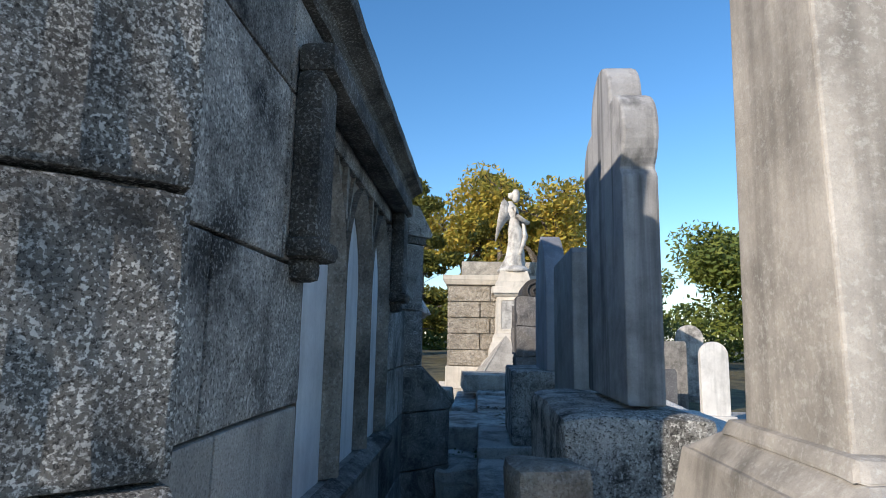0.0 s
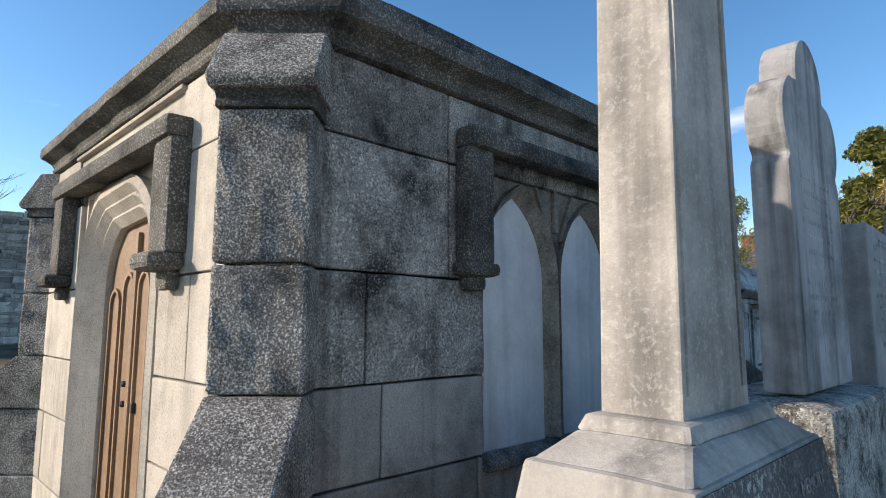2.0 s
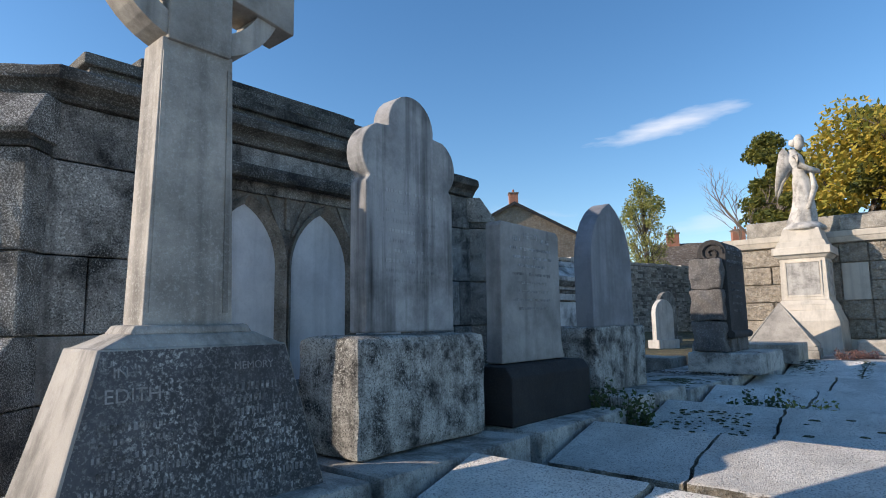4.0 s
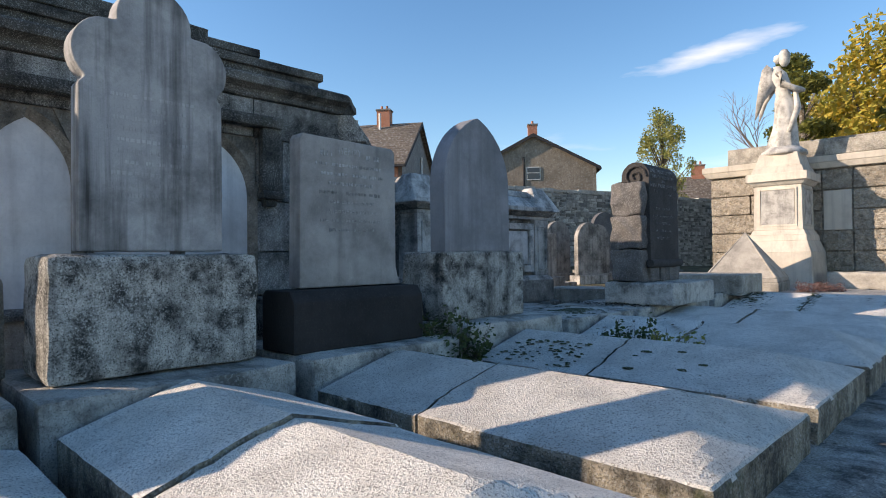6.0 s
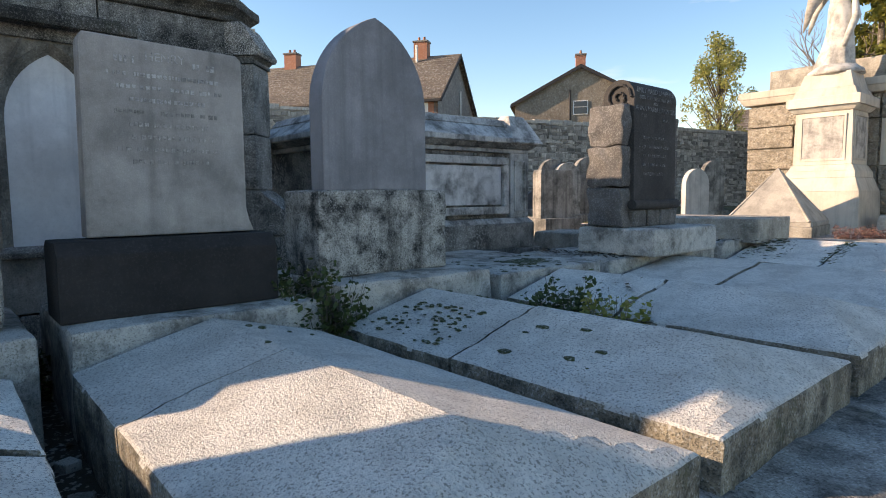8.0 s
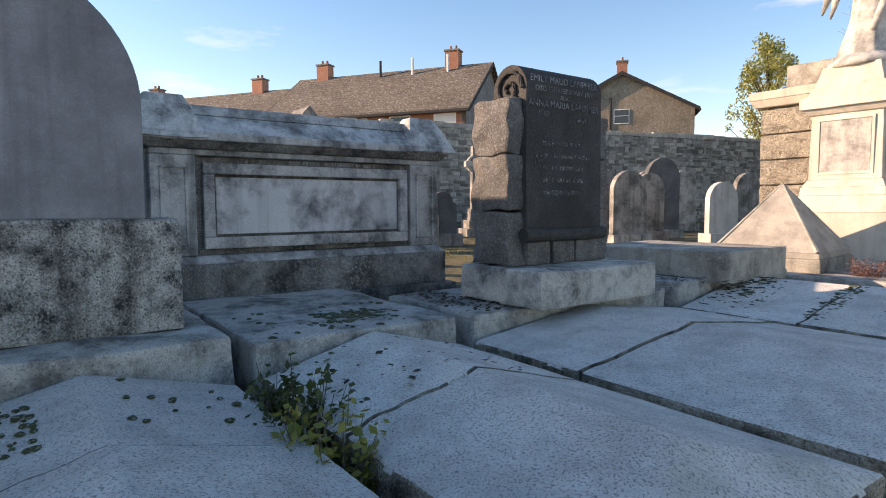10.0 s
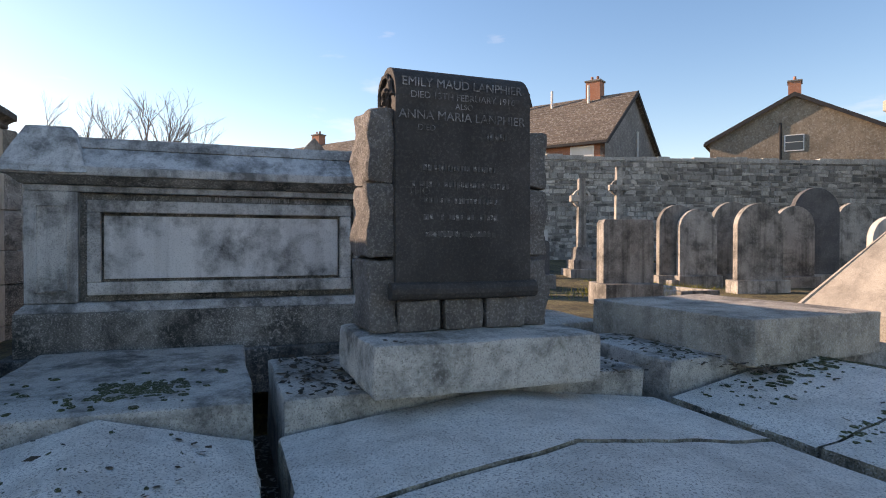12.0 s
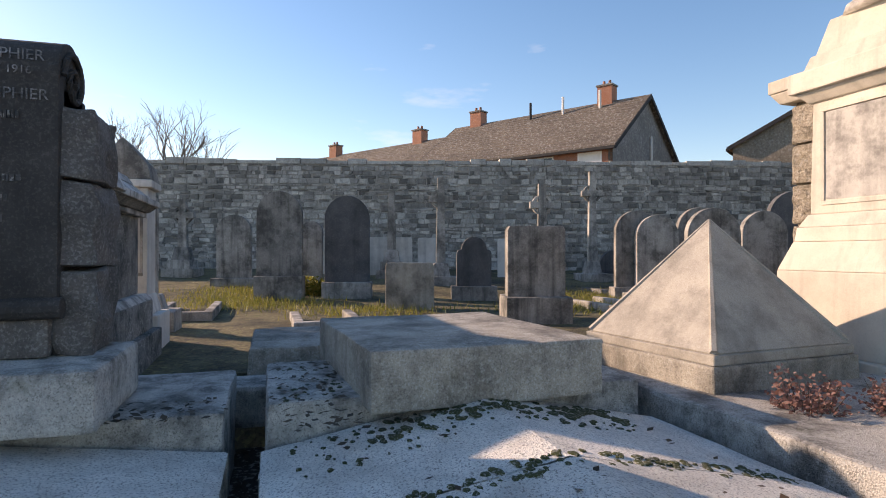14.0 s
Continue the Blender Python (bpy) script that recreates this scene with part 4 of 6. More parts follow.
# ---- raised vault slabs ----
def coped_slab(y0, y1, x0, x1, z_edge, z_ridge, split, seed, hip=0.32, thick=0.34):
    """A ledger in two stones, with a low ridge along its middle and a hipped outer end; the crack between them is open."""
    rnd = random.Random(seed)
    s = thing("grave_slab", ((x0 + x1) / 2, (y0 + y1) / 2, z_edge - thick), "low-ridged granite grave slab cracked across into two stones", "grave slab", "row of grave slabs")
    for k, (a, b) in enumerate(((x0, split), (split, x1))):
        nx, ny = 26, 26
        bm = bmesh.new()
        gap = 0.011
        A, B = (a, b - gap) if k == 0 else (a + gap, b)
        dz = rnd.uniform(-0.012, 0.012) if k == 0 else 0.0

        def wob(y):
            return 0.025 * noise.noise(Vector((seed * 3.1, y * 4, 0))) + 0.022 * noise.noise(Vector((seed * 1.7, y * 13, 2))) + 0.05 * (y - (y0 + y1) / 2) * (0.5 if seed % 2 else -0.4)

        def rim(f, length):
            e = 0.009 / length
            return 0.0 if f == 0 else 1.0 if f == 1 else e + (1 - 2 * e) * (f - 1 / 26) / (1 - 2 / 26)

        top = []
        for i in range(nx + 1):
            row = []
            for j in range(ny + 1):
                u, v = rim(i / nx, B - A), rim(j / ny, y1 - y0)
                y = y0 + (y1 - y0) * v
                xa = A + (wob(y) if k == 1 else 0)
                xb = B + (wob(y) if k == 0 else 0)
                x = xa + (xb - xa) * u
                side = min(v, 1 - v) * 2
                end = min(1.0, max(0.0, (x1 - x) / hip))
                r = min(side, end)
                z = z_edge + (z_ridge - z_edge) * r + dz + 0.004 * noise.noise(Vector((x * 5, y * 5, seed)))
                edge = min(u * (xb - xa), (1 - u) * (xb - xa), v * (y1 - y0), (1 - v) * (y1 - y0))
                inner = (u < 0.001 and k == 1) or (u > 0.999 and k == 0)
                if edge < 0.001 and not inner:
                    z -= 0.004 + 0.008 * abs(noise.noise(Vector((x * 9, y * 9, 4))))
                row.append(bm.verts.new((x, y, z)))
            top.append(row)
        # an inner rim close to the edge keeps it rounded
        for i in range(nx):
            for j in range(ny):
                bm.faces.new((top[i][j], top[i + 1][j], top[i + 1][j + 1], top[i][j + 1]))
        loop = [top[i][0] for i in range(nx + 1)] + [top[nx][j] for j in range(1, ny + 1)] + [top[i][ny] for i in range(nx - 1, -1, -1)] + [top[0][j] for j in range(ny - 1, 0, -1)]
        prev = loop
        for dzz, push in ((0.02, 0.004), (0.14, 0.004), (thick, 0.0)):
            ring = []
            cx, cy = (A + B) / 2, (y0 + y1) / 2
            for v in loop:
                d = Vector((v.co.x - cx, v.co.y - cy, 0)).normalized()
                p = Vector((v.co.x + d.x * push, v.co.y + d.y * push, min(v.co.z, z_edge + dz) - dzz if dzz < 0.05 or push else 0))
                p.z = (v.co.z - 0.012 if dzz < 0.05 else z_edge - dzz + 0.02)
                p += Vector((noise.noise(p * 8), noise.noise(p * 8 + Vector((4, 4, 4))), 0)) * 0.008
                ring.append(bm.verts.new(p))
            m = len(loop)
            for i in range(m):
                bm.faces.new((prev[i], prev[(i + 1) % m], ring[(i + 1) % m], ring[i]))
            prev = ring
        bm.faces.new(prev[::-1])
        bmesh.ops.recalc_face_normals(bm, faces=bm.faces[:])
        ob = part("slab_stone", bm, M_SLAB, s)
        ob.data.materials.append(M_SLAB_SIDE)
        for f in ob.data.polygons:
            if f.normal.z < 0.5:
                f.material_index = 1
    return s


SLABS = [(0.60, 1.80), (1.92, 2.93), (3.13, 4.27), (4.41, 5.60), (5.72, 6.87), (6.98, 8.95), (9.08, 11.0)]
for i, (a, b) in enumerate(SLABS):
    coped_slab(a, b, 1.04, 3.10, 0.45, (0.60, 0.60, 0.60, 0.60, 0.60, 0.57, 0.63)[i], 1.88 + 0.06 * math.sin(i * 2.3), i + 1)


def ledge(x0, x1, y0, y1, z0, z1, label, seed):
    solid("ledge", block(x0, x1, y0, y1, z0, z1, 0.025, 7, 0.012, 4, seed=seed), M_LEDGE, label, "ledge")


for i, (a, b, z) in enumerate(((0.42, 1.80, 0.60), (1.86, 3.02, 0.60), (3.14, 4.30, 0.60), (4.42, 5.60, 0.66), (5.70, 6.88, 0.61), (7.0, 8.93, 0.605), (9.1, 10.95, 0.635))):
    ledge(0.0 if i != 4 else -0.55, 1.0, a, b, 0.10, z, "weathered stone ledge at the head of a grave", i * 3.7)
ledge(-0.1, 3.05, 11.06, 12.6, 0.25, 0.56, "flat weathered paving stone among the graves", 33)

# fill between the graves, and the vault wall under them
solid("grave_fill", block(-0.02, 3.08, 0.1, 14.2, -0.3, 0.13, 0.0, 20, 0.02, 5), M_SOIL, "dark damp soil and leaf litter between the slabs", "soil", kind="structure")


def build_vault_wall():
    w = thing("vault_wall", (3.25, 6, -0.3), "low rough stone retaining wall under the grave slabs", "retaining wall", kind="structure")
    part("wall_core", block(3.06, 3.36, 0.1, 14.2, -0.3, 0.18, 0), M_LEDGE, w)
    y = 0.1
    rnd = random.Random(9)
    while y < 14.0:
        ln = rnd.uniform(0.7, 1.3)
        part("coping_stone", block(3.0, 3.42 + rnd.uniform(-0.02, 0.02), y + 0.006, min(14.2, y + ln) - 0.006, 0.10, 0.27 + rnd.uniform(-0.015, 0.015), 0.025, 7, 0.018, 7, seed=y), M_COPING, w)
        z = -0.3
        yy = y
        while yy < min(14.2, y + ln) - 0.05:
            l2 = rnd.uniform(0.3, 0.5)
            for z0, z1 in ((-0.3, -0.1), (-0.095, 0.095)):
                part("stone_block", block(3.3, 3.39 + rnd.uniform(0, 0.02), yy + 0.005, min(yy + l2, y + ln) - 0.005, z0, z1, 0.015, 2, 0.01, 9, seed=yy), M_COPING, w)
            yy += l2
        y += ln


build_vault_wall()


# ---- the chest tomb ----
def build_chest_tomb():
    t = thing("chest_tomb", (-1.6, 6.78, 0.3), "large soot-stained limestone chest tomb with panelled sides", "tomb")
    X, y0, y1 = -0.75, 5.57, 7.98
    back = -2.6

    def tier(name, o, z0, z1, bevel=0.012, mat=M_TOMB, o2=None, label=""):
        d = o - (o if o2 is None else o2)
        return part(name, block(back - o, X + o, y0 - o, y1 + o, z0, z1, bevel, 4, 0.003, 6, top=(d, d)), mat, t, label)

    tier("footing", 0.12, 0.25, 0.56, mat=M_TOMB_DARK)
    tier("plinth", 0.05, 0.56, 0.84, mat=M_TOMB_DARK, label="dark stained plinth")
    tier("plinth_moulding", 0.05, 0.84, 0.90, o2=-0.005)
    body = tier("body", -0.06, 0.90, 1.62, mat=M_TOMB_DARK)
    for a, b in ((y0, y0 + 0.30), (y1 - 0.30, y1)):
        pier = part("pier", block(X - 0.3, X, a, b, 0.90, 1.62, 0.008), M_TOMB, t, "corner pier with sunk panel")
        for q, r in ((a + 0.06, a + 0.075), (b - 0.075, b - 0.06)):
            part("pier_bead", block(X - 0.01, X + 0.012, q, r, 0.97, 1.54, 0.003), M_TOMB, pier)
        for q in (0.97, 1.525):
            part("pier_bead", block(X - 0.01, X + 0.012, a + 0.06, b - 0.06, q, q + 0.015, 0.003), M_TOMB, pier)
    # framed panel
    a, b = y0 + 0.43, y1 - 0.41
    for q in ((a - 0.08, b + 0.08, 0.945, 1.03), (a - 0.08, b + 0.08, 1.49, 1.57), (a - 0.08, a, 1.03, 1.49), (b, b + 0.08, 1.03, 1.49)):
        part("panel_frame", block(X - 0.05, X + 0.005, *q, 0.01), M_TOMB, body)
    part("panel", block(X - 0.07, X - 0.028, a + 0.012, b - 0.012, 1.05, 1.47, 0.006), M_TOMB_PANEL, body, "pale inscribed panel stained black")
    lines_of_writing(body, M_LETTER_DIM, X - 0.0445, y0 + 0.9, y1 - 0.5, 1.61, 1, 0.06, 0.035, 61)
    tier("frieze", 0.0, 1.62, 1.665)
    tier("cornice", 0.02, 1.665, 1.72, mat=M_TOMB_DARK, o2=0.08)
    tier("cornice_top", 0.10, 1.72, 1.78)
    tier("lid_slope", 0.07, 1.78, 1.92, o2=-0.10, label="sloping lid of weathered stone")
    tier("lid", -0.09, 1.92, 2.0, o2=-0.14)
    for a in (y0 + 0.12, y1 - 0.12):
        part("corner_block", block(X - 0.42, X + 0.12, a - 0.26, a + 0.26, 1.73, 2.05, 0.02, 3, 0.006, 8, top=(0.2, 0.13)), M_TOMB, t, "raised corner block of the lid")
    return t


build_chest_tomb()


# ---- box, pyramid and monument ----
def build_box_tomb():
    b = thing("box_tomb", (0.63, 9.98, 0.6), "low square sandstone grave block with flat top", "grave block")
    part("block", block(-0.25, 1.15, 9.47, 10.62, 0.60, 0.865, 0.012, 8, 0.006, 6), M_BOX, b)
    b.matrix_basis = Matrix.Translation((0.45, 10.05, 0)) @ Matrix.Rotation(radians(4), 4, "Z") @ Matrix.Translation((-0.45, -10.05, 0)) @ b.matrix_basis
    solid("grave_block", block(-1.55, -0.35, 8.95, 9.72, 0.3, 0.66, 0.02, 6, 0.01, 5, top=(0.04, 0.04)), M_BOX, "low dark sandstone grave block with sloping top", "grave block")
    solid("kerb", block(-0.35, -0.02, 8.3, 10.9, 0.25, 0.50, 0.03, 6, 0.015, 5), M_LEDGE, "weathered kerb stone beside the graves", "kerb")


build_box_tomb()


def build_pyramid():
    p = thing("pyramid_monument", (0.55, 11.7, 0.5), "small buff sandstone pyramid grave monument", "monument")
    x0, x1, y0, y1 = -0.01, 1.11, 11.21, 12.33
    part("plinth", block(x0, x1, y0, y1, 0.45, 0.70, 0.015, 6, 0.006, 7), M_BOX, p)
    part("plinth_step", block(x0 + 0.02, x1 - 0.02, y0 + 0.02, y1 - 0.02, 0.70, 0.755, 0.008), M_PYRAMID, p)
    bm = block(x0 + 0.03, x1 - 0.03, y0 + 0.03, y1 - 0.03, 0.755, 1.485, 0.0, top=(0.523, 0.523))
    bmesh.ops.bevel(bm, geom=bm.edges[:], offset=0.01, segments=1, affect="EDGES")
    body = part("pyramid", bm, M_PYRAMID, p)
    # raised margins along the edges
    apex = Vector((0.55, 11.77, 1.49))
    for cx, cy in ((x0 + 0.045, y0 + 0.045), (x1 - 0.045, y0 + 0.045), (x1 - 0.045, y1 - 0.045), (x0 + 0.045, y1 - 0.045)):
        part("edge_margin", tube([(cx, cy, 0.765), tuple(apex)], [0.024, 0.008], 6), M_PYRAMID, body)
    p.matrix_basis = Matrix.Translation((0.55, 11.77, 0)) @ Matrix.Rotation(radians(6), 4, "Z") @ Matrix.Translation((-0.55, -11.77, 0)) @ p.matrix_basis
    return p


build_pyramid()


def angel_mesh(at, h):
    """A robed, winged statue, as one plain carved mass."""
    b = bmesh.new()
    x, y, z = at
    lathe([(0.20 * h, 0.0), (0.19 * h, 0.03 * h), (0.16 * h, 0.05 * h), (0.14 * h, 0.07 * h)], (x, y, z), 12, bm=b)
    seg = 28
    prof = [(0.135, 0.05), (0.125, 0.10), (0.105, 0.20), (0.09, 0.32), (0.085, 0.42), (0.082, 0.50), (0.062, 0.57), (0.065, 0.64), (0.078, 0.71), (0.07, 0.77), (0.04, 0.815), (0.032, 0.84)]
    rings = []
    for k, (r, q) in enumerate(prof):
        shift = 0.05 * math.sin(q * 4.2) - 0.03
        ring = []
        for i in range(seg):
            a = 2 * math.pi * i / seg
            fold = 1 + (0.16 * math.sin(a * 7 + q * 9) * max(0.0, 0.62 - q) * 1.6)
            ring.append(b.verts.new((x + h * (r * fold * math.cos(a) + shift), y + h * (r * 0.8 * fold * math.sin(a)), z + h * q)))
        rings.append(ring)
    for a, c in zip(rings, rings[1:]):
        for i in range(seg):
            b.faces.new((a[i], a[(i + 1) % seg], c[(i + 1) % seg], c[i]))
    b.faces.new(rings[-1])
    hx = x + h * -0.01
    lathe([(0.02 * h, 0.83 * h), (0.042 * h, 0.86 * h), (0.05 * h, 0.905 * h), (0.046 * h, 0.95 * h), (0.024 * h, 0.985 * h)], (hx + 0.03 * h, y, z), 14, bm=b)
    lathe([(0.02 * h, 0.87 * h), (0.045 * h, 0.90 * h), (0.04 * h, 0.94 * h)], (hx - 0.02 * h, y + 0.01, z), 10, bm=b)
    for s in (-1, 1):
        tube([(x + h * -0.01, y + s * 0.085 * h, z + 0.755 * h), (x + h * 0.03, y + s * 0.10 * h, z + 0.64 * h), (x + h * 0.11, y + s * 0.06 * h, z + 0.60 * h), (x + h * 0.17, y + s * 0.02 * h, z + 0.585 * h)], [0.032 * h, 0.034 * h, 0.028 * h, 0.018 * h], 8, bm=b)
    tube([(x + 0.10 * h, y, z + 0.62 * h), (x + 0.13 * h, y - 0.03 * h, z + 0.42 * h), (x + 0.06 * h, y - 0.07 * h, z + 0.2 * h)], [0.02 * h, 0.03 * h, 0.02 * h], 8, bm=b)
    for s in (-1, 1):
        outer = [(-0.04, 0.72), (-0.08, 0.82), (-0.115, 0.865), (-0.155, 0.82), (-0.185, 0.68), (-0.21, 0.50), (-0.222, 0.36), (-0.19, 0.42), (-0.15, 0.52), (-0.09, 0.60), (-0.04, 0.64)]
        lo = [b.verts.new((x + h * px, y + s * h * (0.02 + 0.18 * max(0, -px - 0.05)), z + h * pz)) for px, pz in outer]
        hi = [b.verts.new((v.co.x, v.co.y + s * 0.022 * h, v.co.z)) for v in lo]
        b.faces.new(lo)
        b.faces.new(hi[::-1])
        for i in range(len(lo)):
            b.faces.new((lo[i], hi[i], hi[(i + 1) % len(lo)], lo[(i + 1) % len(lo)]))
    bmesh.ops.recalc_face_normals(b, faces=b.faces[:])
    return b


def build_monument():
    m = thing("monument", (0.85, 13.0, 0.3), "pale limestone monument pedestal with framed tablet", "monument")
    cx, cy = 0.78, 13.14

    def tier(name, half, z0, z1, top=0.0, label="", bevel=0.01):
        return part(name, block(cx - half, cx + half, cy - half, cy + half, z0, z1, bevel, 3, 0.003, 6, top=(top, top)), M_MONUMENT, m, label)

    tier("foot", 0.60, 0.3, 0.62)
    tier("plinth", 0.55, 0.62, 1.16, 0.02)
    tier("plinth_slope", 0.53, 1.16, 1.36, 0.07)
    tier("plinth_step", 0.455, 1.36, 1.46, 0.01)
    tier("plinth_moulding", 0.44, 1.46, 1.55, 0.045)
    die = tier("die", 0.385, 1.55, 2.34, 0.015)
    for s in (0, 1):
        rim = [(-0.30, 0.30, 2.25, 2.28), (-0.30, 0.30, 1.61, 1.64), (-0.30, -0.27, 1.64, 2.25), (0.27, 0.30, 1.64, 2.25)]
        for a, b, z0, z1 in rim:
            if s == 0:
                part("tablet_frame", block(cx + a, cx + b, cy - 0.392, cy - 0.36, z0, z1, 0.004), M_MONUMENT, die)
            else:
                part("tablet_frame", block(cx + 0.36, cx + 0.392, cy + a, cy + b, z0, z1, 0.004), M_MONUMENT, die)
    part("tablet", block(cx - 0.262, cx + 0.262, cy - 0.384, cy - 0.36, 1.645, 2.245, 0.003), M_STATUE, die, "pale tablet with grey stains")
    part("tablet", block(cx + 0.36, cx + 0.384, cy - 0.262, cy + 0.262, 1.645, 2.245, 0.003), M_STATUE, die, "pale tablet with grey stains")
    tier("cornice", 0.39, 2.33, 2.40, -0.06)
    tier("cornice_top", 0.48, 2.40, 2.54)
    tier("attic", 0.42, 2.54, 2.66, 0.04)
    tier("attic_top", 0.36, 2.66, 2.9, 0.06)
    st = solid("angel_statue", angel_mesh((cx + 0.02, cy, 2.89), 1.92), M_STATUE, "weathered pale marble statue of a robed winged figure", "statue")
    for f in st.data.polygons:
        f.use_smooth = True


build_monument()


def build_rustic_vault():
    v = thing("rusticated_vault", (1.2, 15.2, 0.3), "square burial vault of rusticated sandstone with plain cornice", "vault")
    x0, x1, y0, y1 = -0.66, 3.6, 13.75, 17.2
    part("core", block(x0 + 0.04, x1 - 0.04, y0 + 0.04, y1 - 0.04, 0.3, 2.66, 0), M_MONUMENT, v)
    part("plinth", block(x0 - 0.06, x1 + 0.06, y0 - 0.06, y1 + 0.06, 0.3, 0.80, 0.02), M_MONUMENT, v)
    wall = part("front_wall", block(x0 + 0.02, x1 - 0.02, y0 + 0.02, y0 + 0.06, 0.8, 2.66, 0), M_RUSTIC, v)
    rnd = random.Random(12)
    z = 0.81
    row = 0
    while z < 2.6:
        h = 0.365
        cuts = [x0, x0 + (0.72 if row % 2 else 0.95), 1.25, 1.72, 2.35, x1]
        for a, b in zip(cuts, cuts[1:]):
            if 1.3 < (a + b) / 2 < 1.7 and row in (2, 3):
                continue
            bm = block(a + 0.012, b - 0.012, y0 - 0.03, y0 + 0.04, z + 0.01, z + h - 0.01, 0.012, 7, 0)
            for q in bm.verts:
                if q.co.y < y0:
                    q.co.y += 0.035 * noise.noise(Vector((q.co.x * 11, q.co.z * 11, row)))
            part("rustic_block", bm, M_RUSTIC, wall)
        for a, b in ((y0, y0 + 0.9), (y0 + 0.9, y0 + 1.8), (y0 + 1.8, y1)):
            for xa in (x0, x1):
                part("rustic_block", block(xa - 0.03, xa + 0.04, a + 0.012, b - 0.012, z + 0.01, z + h - 0.01, 0.012, 4, 0.012, 11, seed=a + z), M_RUSTIC, wall)
        z += h
        row += 1
    part("inscribed_panel", block(1.27, 1.70, y0 - 0.02, y0 + 0.04, 1.55, 2.26, 0.008), M_MONUMENT, wall, "smooth pale panel")
    part("cornice", block(x0 - 0.08, x1 + 0.08, y0 - 0.08, y1 + 0.08, 2.66, 2.76, 0.015, top=(-0.06, -0.06)), M_MONUMENT, v)
    part("cornice_top", block(x0 - 0.15, x1 + 0.15, y0 - 0.15, y1 + 0.15, 2.76, 2.88, 0.015), M_MONUMENT, v)
    part("parapet", block(x0 + 0.28, x1 - 0.1, y0 + 0.06, y1 - 0.1, 2.88, 3.22, 0.02, 3, 0.006, 5), M_BOX, v, "brown stone parapet block")
    part("parapet", block(1.3, x1 + 0.02, y0 - 0.02, y1 - 0.1, 2.90, 3.17, 0.02, 3, 0.006, 5), M_BOX, v)
    solid("broken_stone", block(1.5, 2.35, 12.75, 13.25, 0.55, 0.82, 0.04, 5, 0.03, 5), M_PYRAMID, "loose pale sandstone fragment lying by the vault", "stone")


build_rustic_vault()


# ---- the older graves behind, standing in rough grass ----
def far_head(x, y, w, h, shape, mat, base=(1.25, 0.22), depth=0.16, turn=0.0, label="", step=None):
    z = ground_height(x, y) - 0.04
    t = thing("headstone", (x, y, z), label, "headstone", "headstones in the grass", turn=0)
    hb = base[1] if base else 0.0
    rot = Matrix.Translation((x, y, 0)) @ Matrix.Rotation(radians(turn), 4, "Z") @ Matrix.Translation((-x, -y, 0))
    if base:
        bm = block(x - depth * 1.3, x + depth * 1.3, y - w * base[0] / 2, y + w * base[0] / 2, z, z + hb, 0.015, 2, 0.006, 6)
        bm.transform(rot)
        part("base", bm, mat if mat is not M_FARDARK else M_FARSTONE, t)
    z0, z1 = z + hb - 0.01, z + h
    if shape == "round":
        r = w / 2
        pts = [(y + r, z0), (y + r, z1 - r)] + arc(y, z1 - r, r, 8, 172, 14) + [(y - r, z1 - r), (y - r, z0)]
    elif shape == "pointed":
        pts = lancet(y, w / 2, z0, z1 - w * 0.52, z1, 10)
    elif shape == "shouldered":
        r = w * 0.36
        pts = [(y + w / 2, z0), (y + w / 2, z1 - r - 0.08), (y + w / 2 - 0.03, z1 - r - 0.02), (y + r, z1 - r)] + arc(y, z1 - r, r, 10, 170, 12) + [(y - r, z1 - r), (y - w / 2 + 0.03, z1 - r - 0.02), (y - w / 2, z1 - r - 0.08), (y - w / 2, z0)]
    else:
        pts = [(y + w / 2, z0), (y + w / 2, z1 - 0.06), (y + w / 2 - 0.03, z1), (y - w / 2 + 0.03, z1), (y - w / 2, z1 - 0.06), (y - w / 2, z0)]
    bm = prism(pts, "x", x - depth / 2, x + depth / 2, 0.012)
    bm.transform(rot)
    part("tablet", bm, mat, t)
    return t


def far_cross(x, y, h, wheel, mat, label, steps=2, turn=0.0):
    z = ground_height(x, y) - 0.03
    t = thing("stone_cross", (x, y, z), label, "cross", "stone crosses in the grass")
    rot = Matrix.Translation((x, y, 0)) @ Matrix.Rotation(radians(turn), 4, "Z") @ Matrix.Translation((-x, -y, 0))

    def put(name, bm):
        bm.transform(rot)
        part(name, bm, mat, t)

    zz = z
    for k in range(steps):
        q = 0.42 - 0.12 * k
        put("base", block(x - q, x + q, y - q, y + q, zz, zz + 0.24, 0.015, 2, 0.006, 6))
        zz += 0.235
    put("base", block(x - 0.2, x + 0.2, y - 0.24, y + 0.24, zz, zz + 0.34, 0.012, top=(0.06, 0.07)))
    zc = z + h * 0.80
    put("shaft", block(x - 0.09, x + 0.09, y - 0.12, y + 0.12, zz + 0.3, z + h, 0.01, top=(0.01, 0.035)))
    put("arm", block(x - 0.08, x + 0.08, y - 0.30, y + 0.30, zc - 0.085, zc + 0.085, 0.01))
    if wheel:
        ring = bmesh.new()
        rows = [[ring.verts.new((x + dx, y + r * math.cos(a), zc + r * math.sin(a))) for r, dx in ((0.25, -0.06), (0.25, 0.06), (0.19, 0.06), (0.19, -0.06))] for a in (2 * math.pi * i / 28 for i in range(28))]
        for i in range(28):
            a, b = rows[i], rows[(i + 1) % 28]
            for j in range(4):
                ring.faces.new((a[j], a[(j + 1) % 4], b[(j + 1) % 4], b[j]))
        bmesh.ops.recalc_face_normals(ring, faces=ring.faces[:])
        put("wheel", ring)


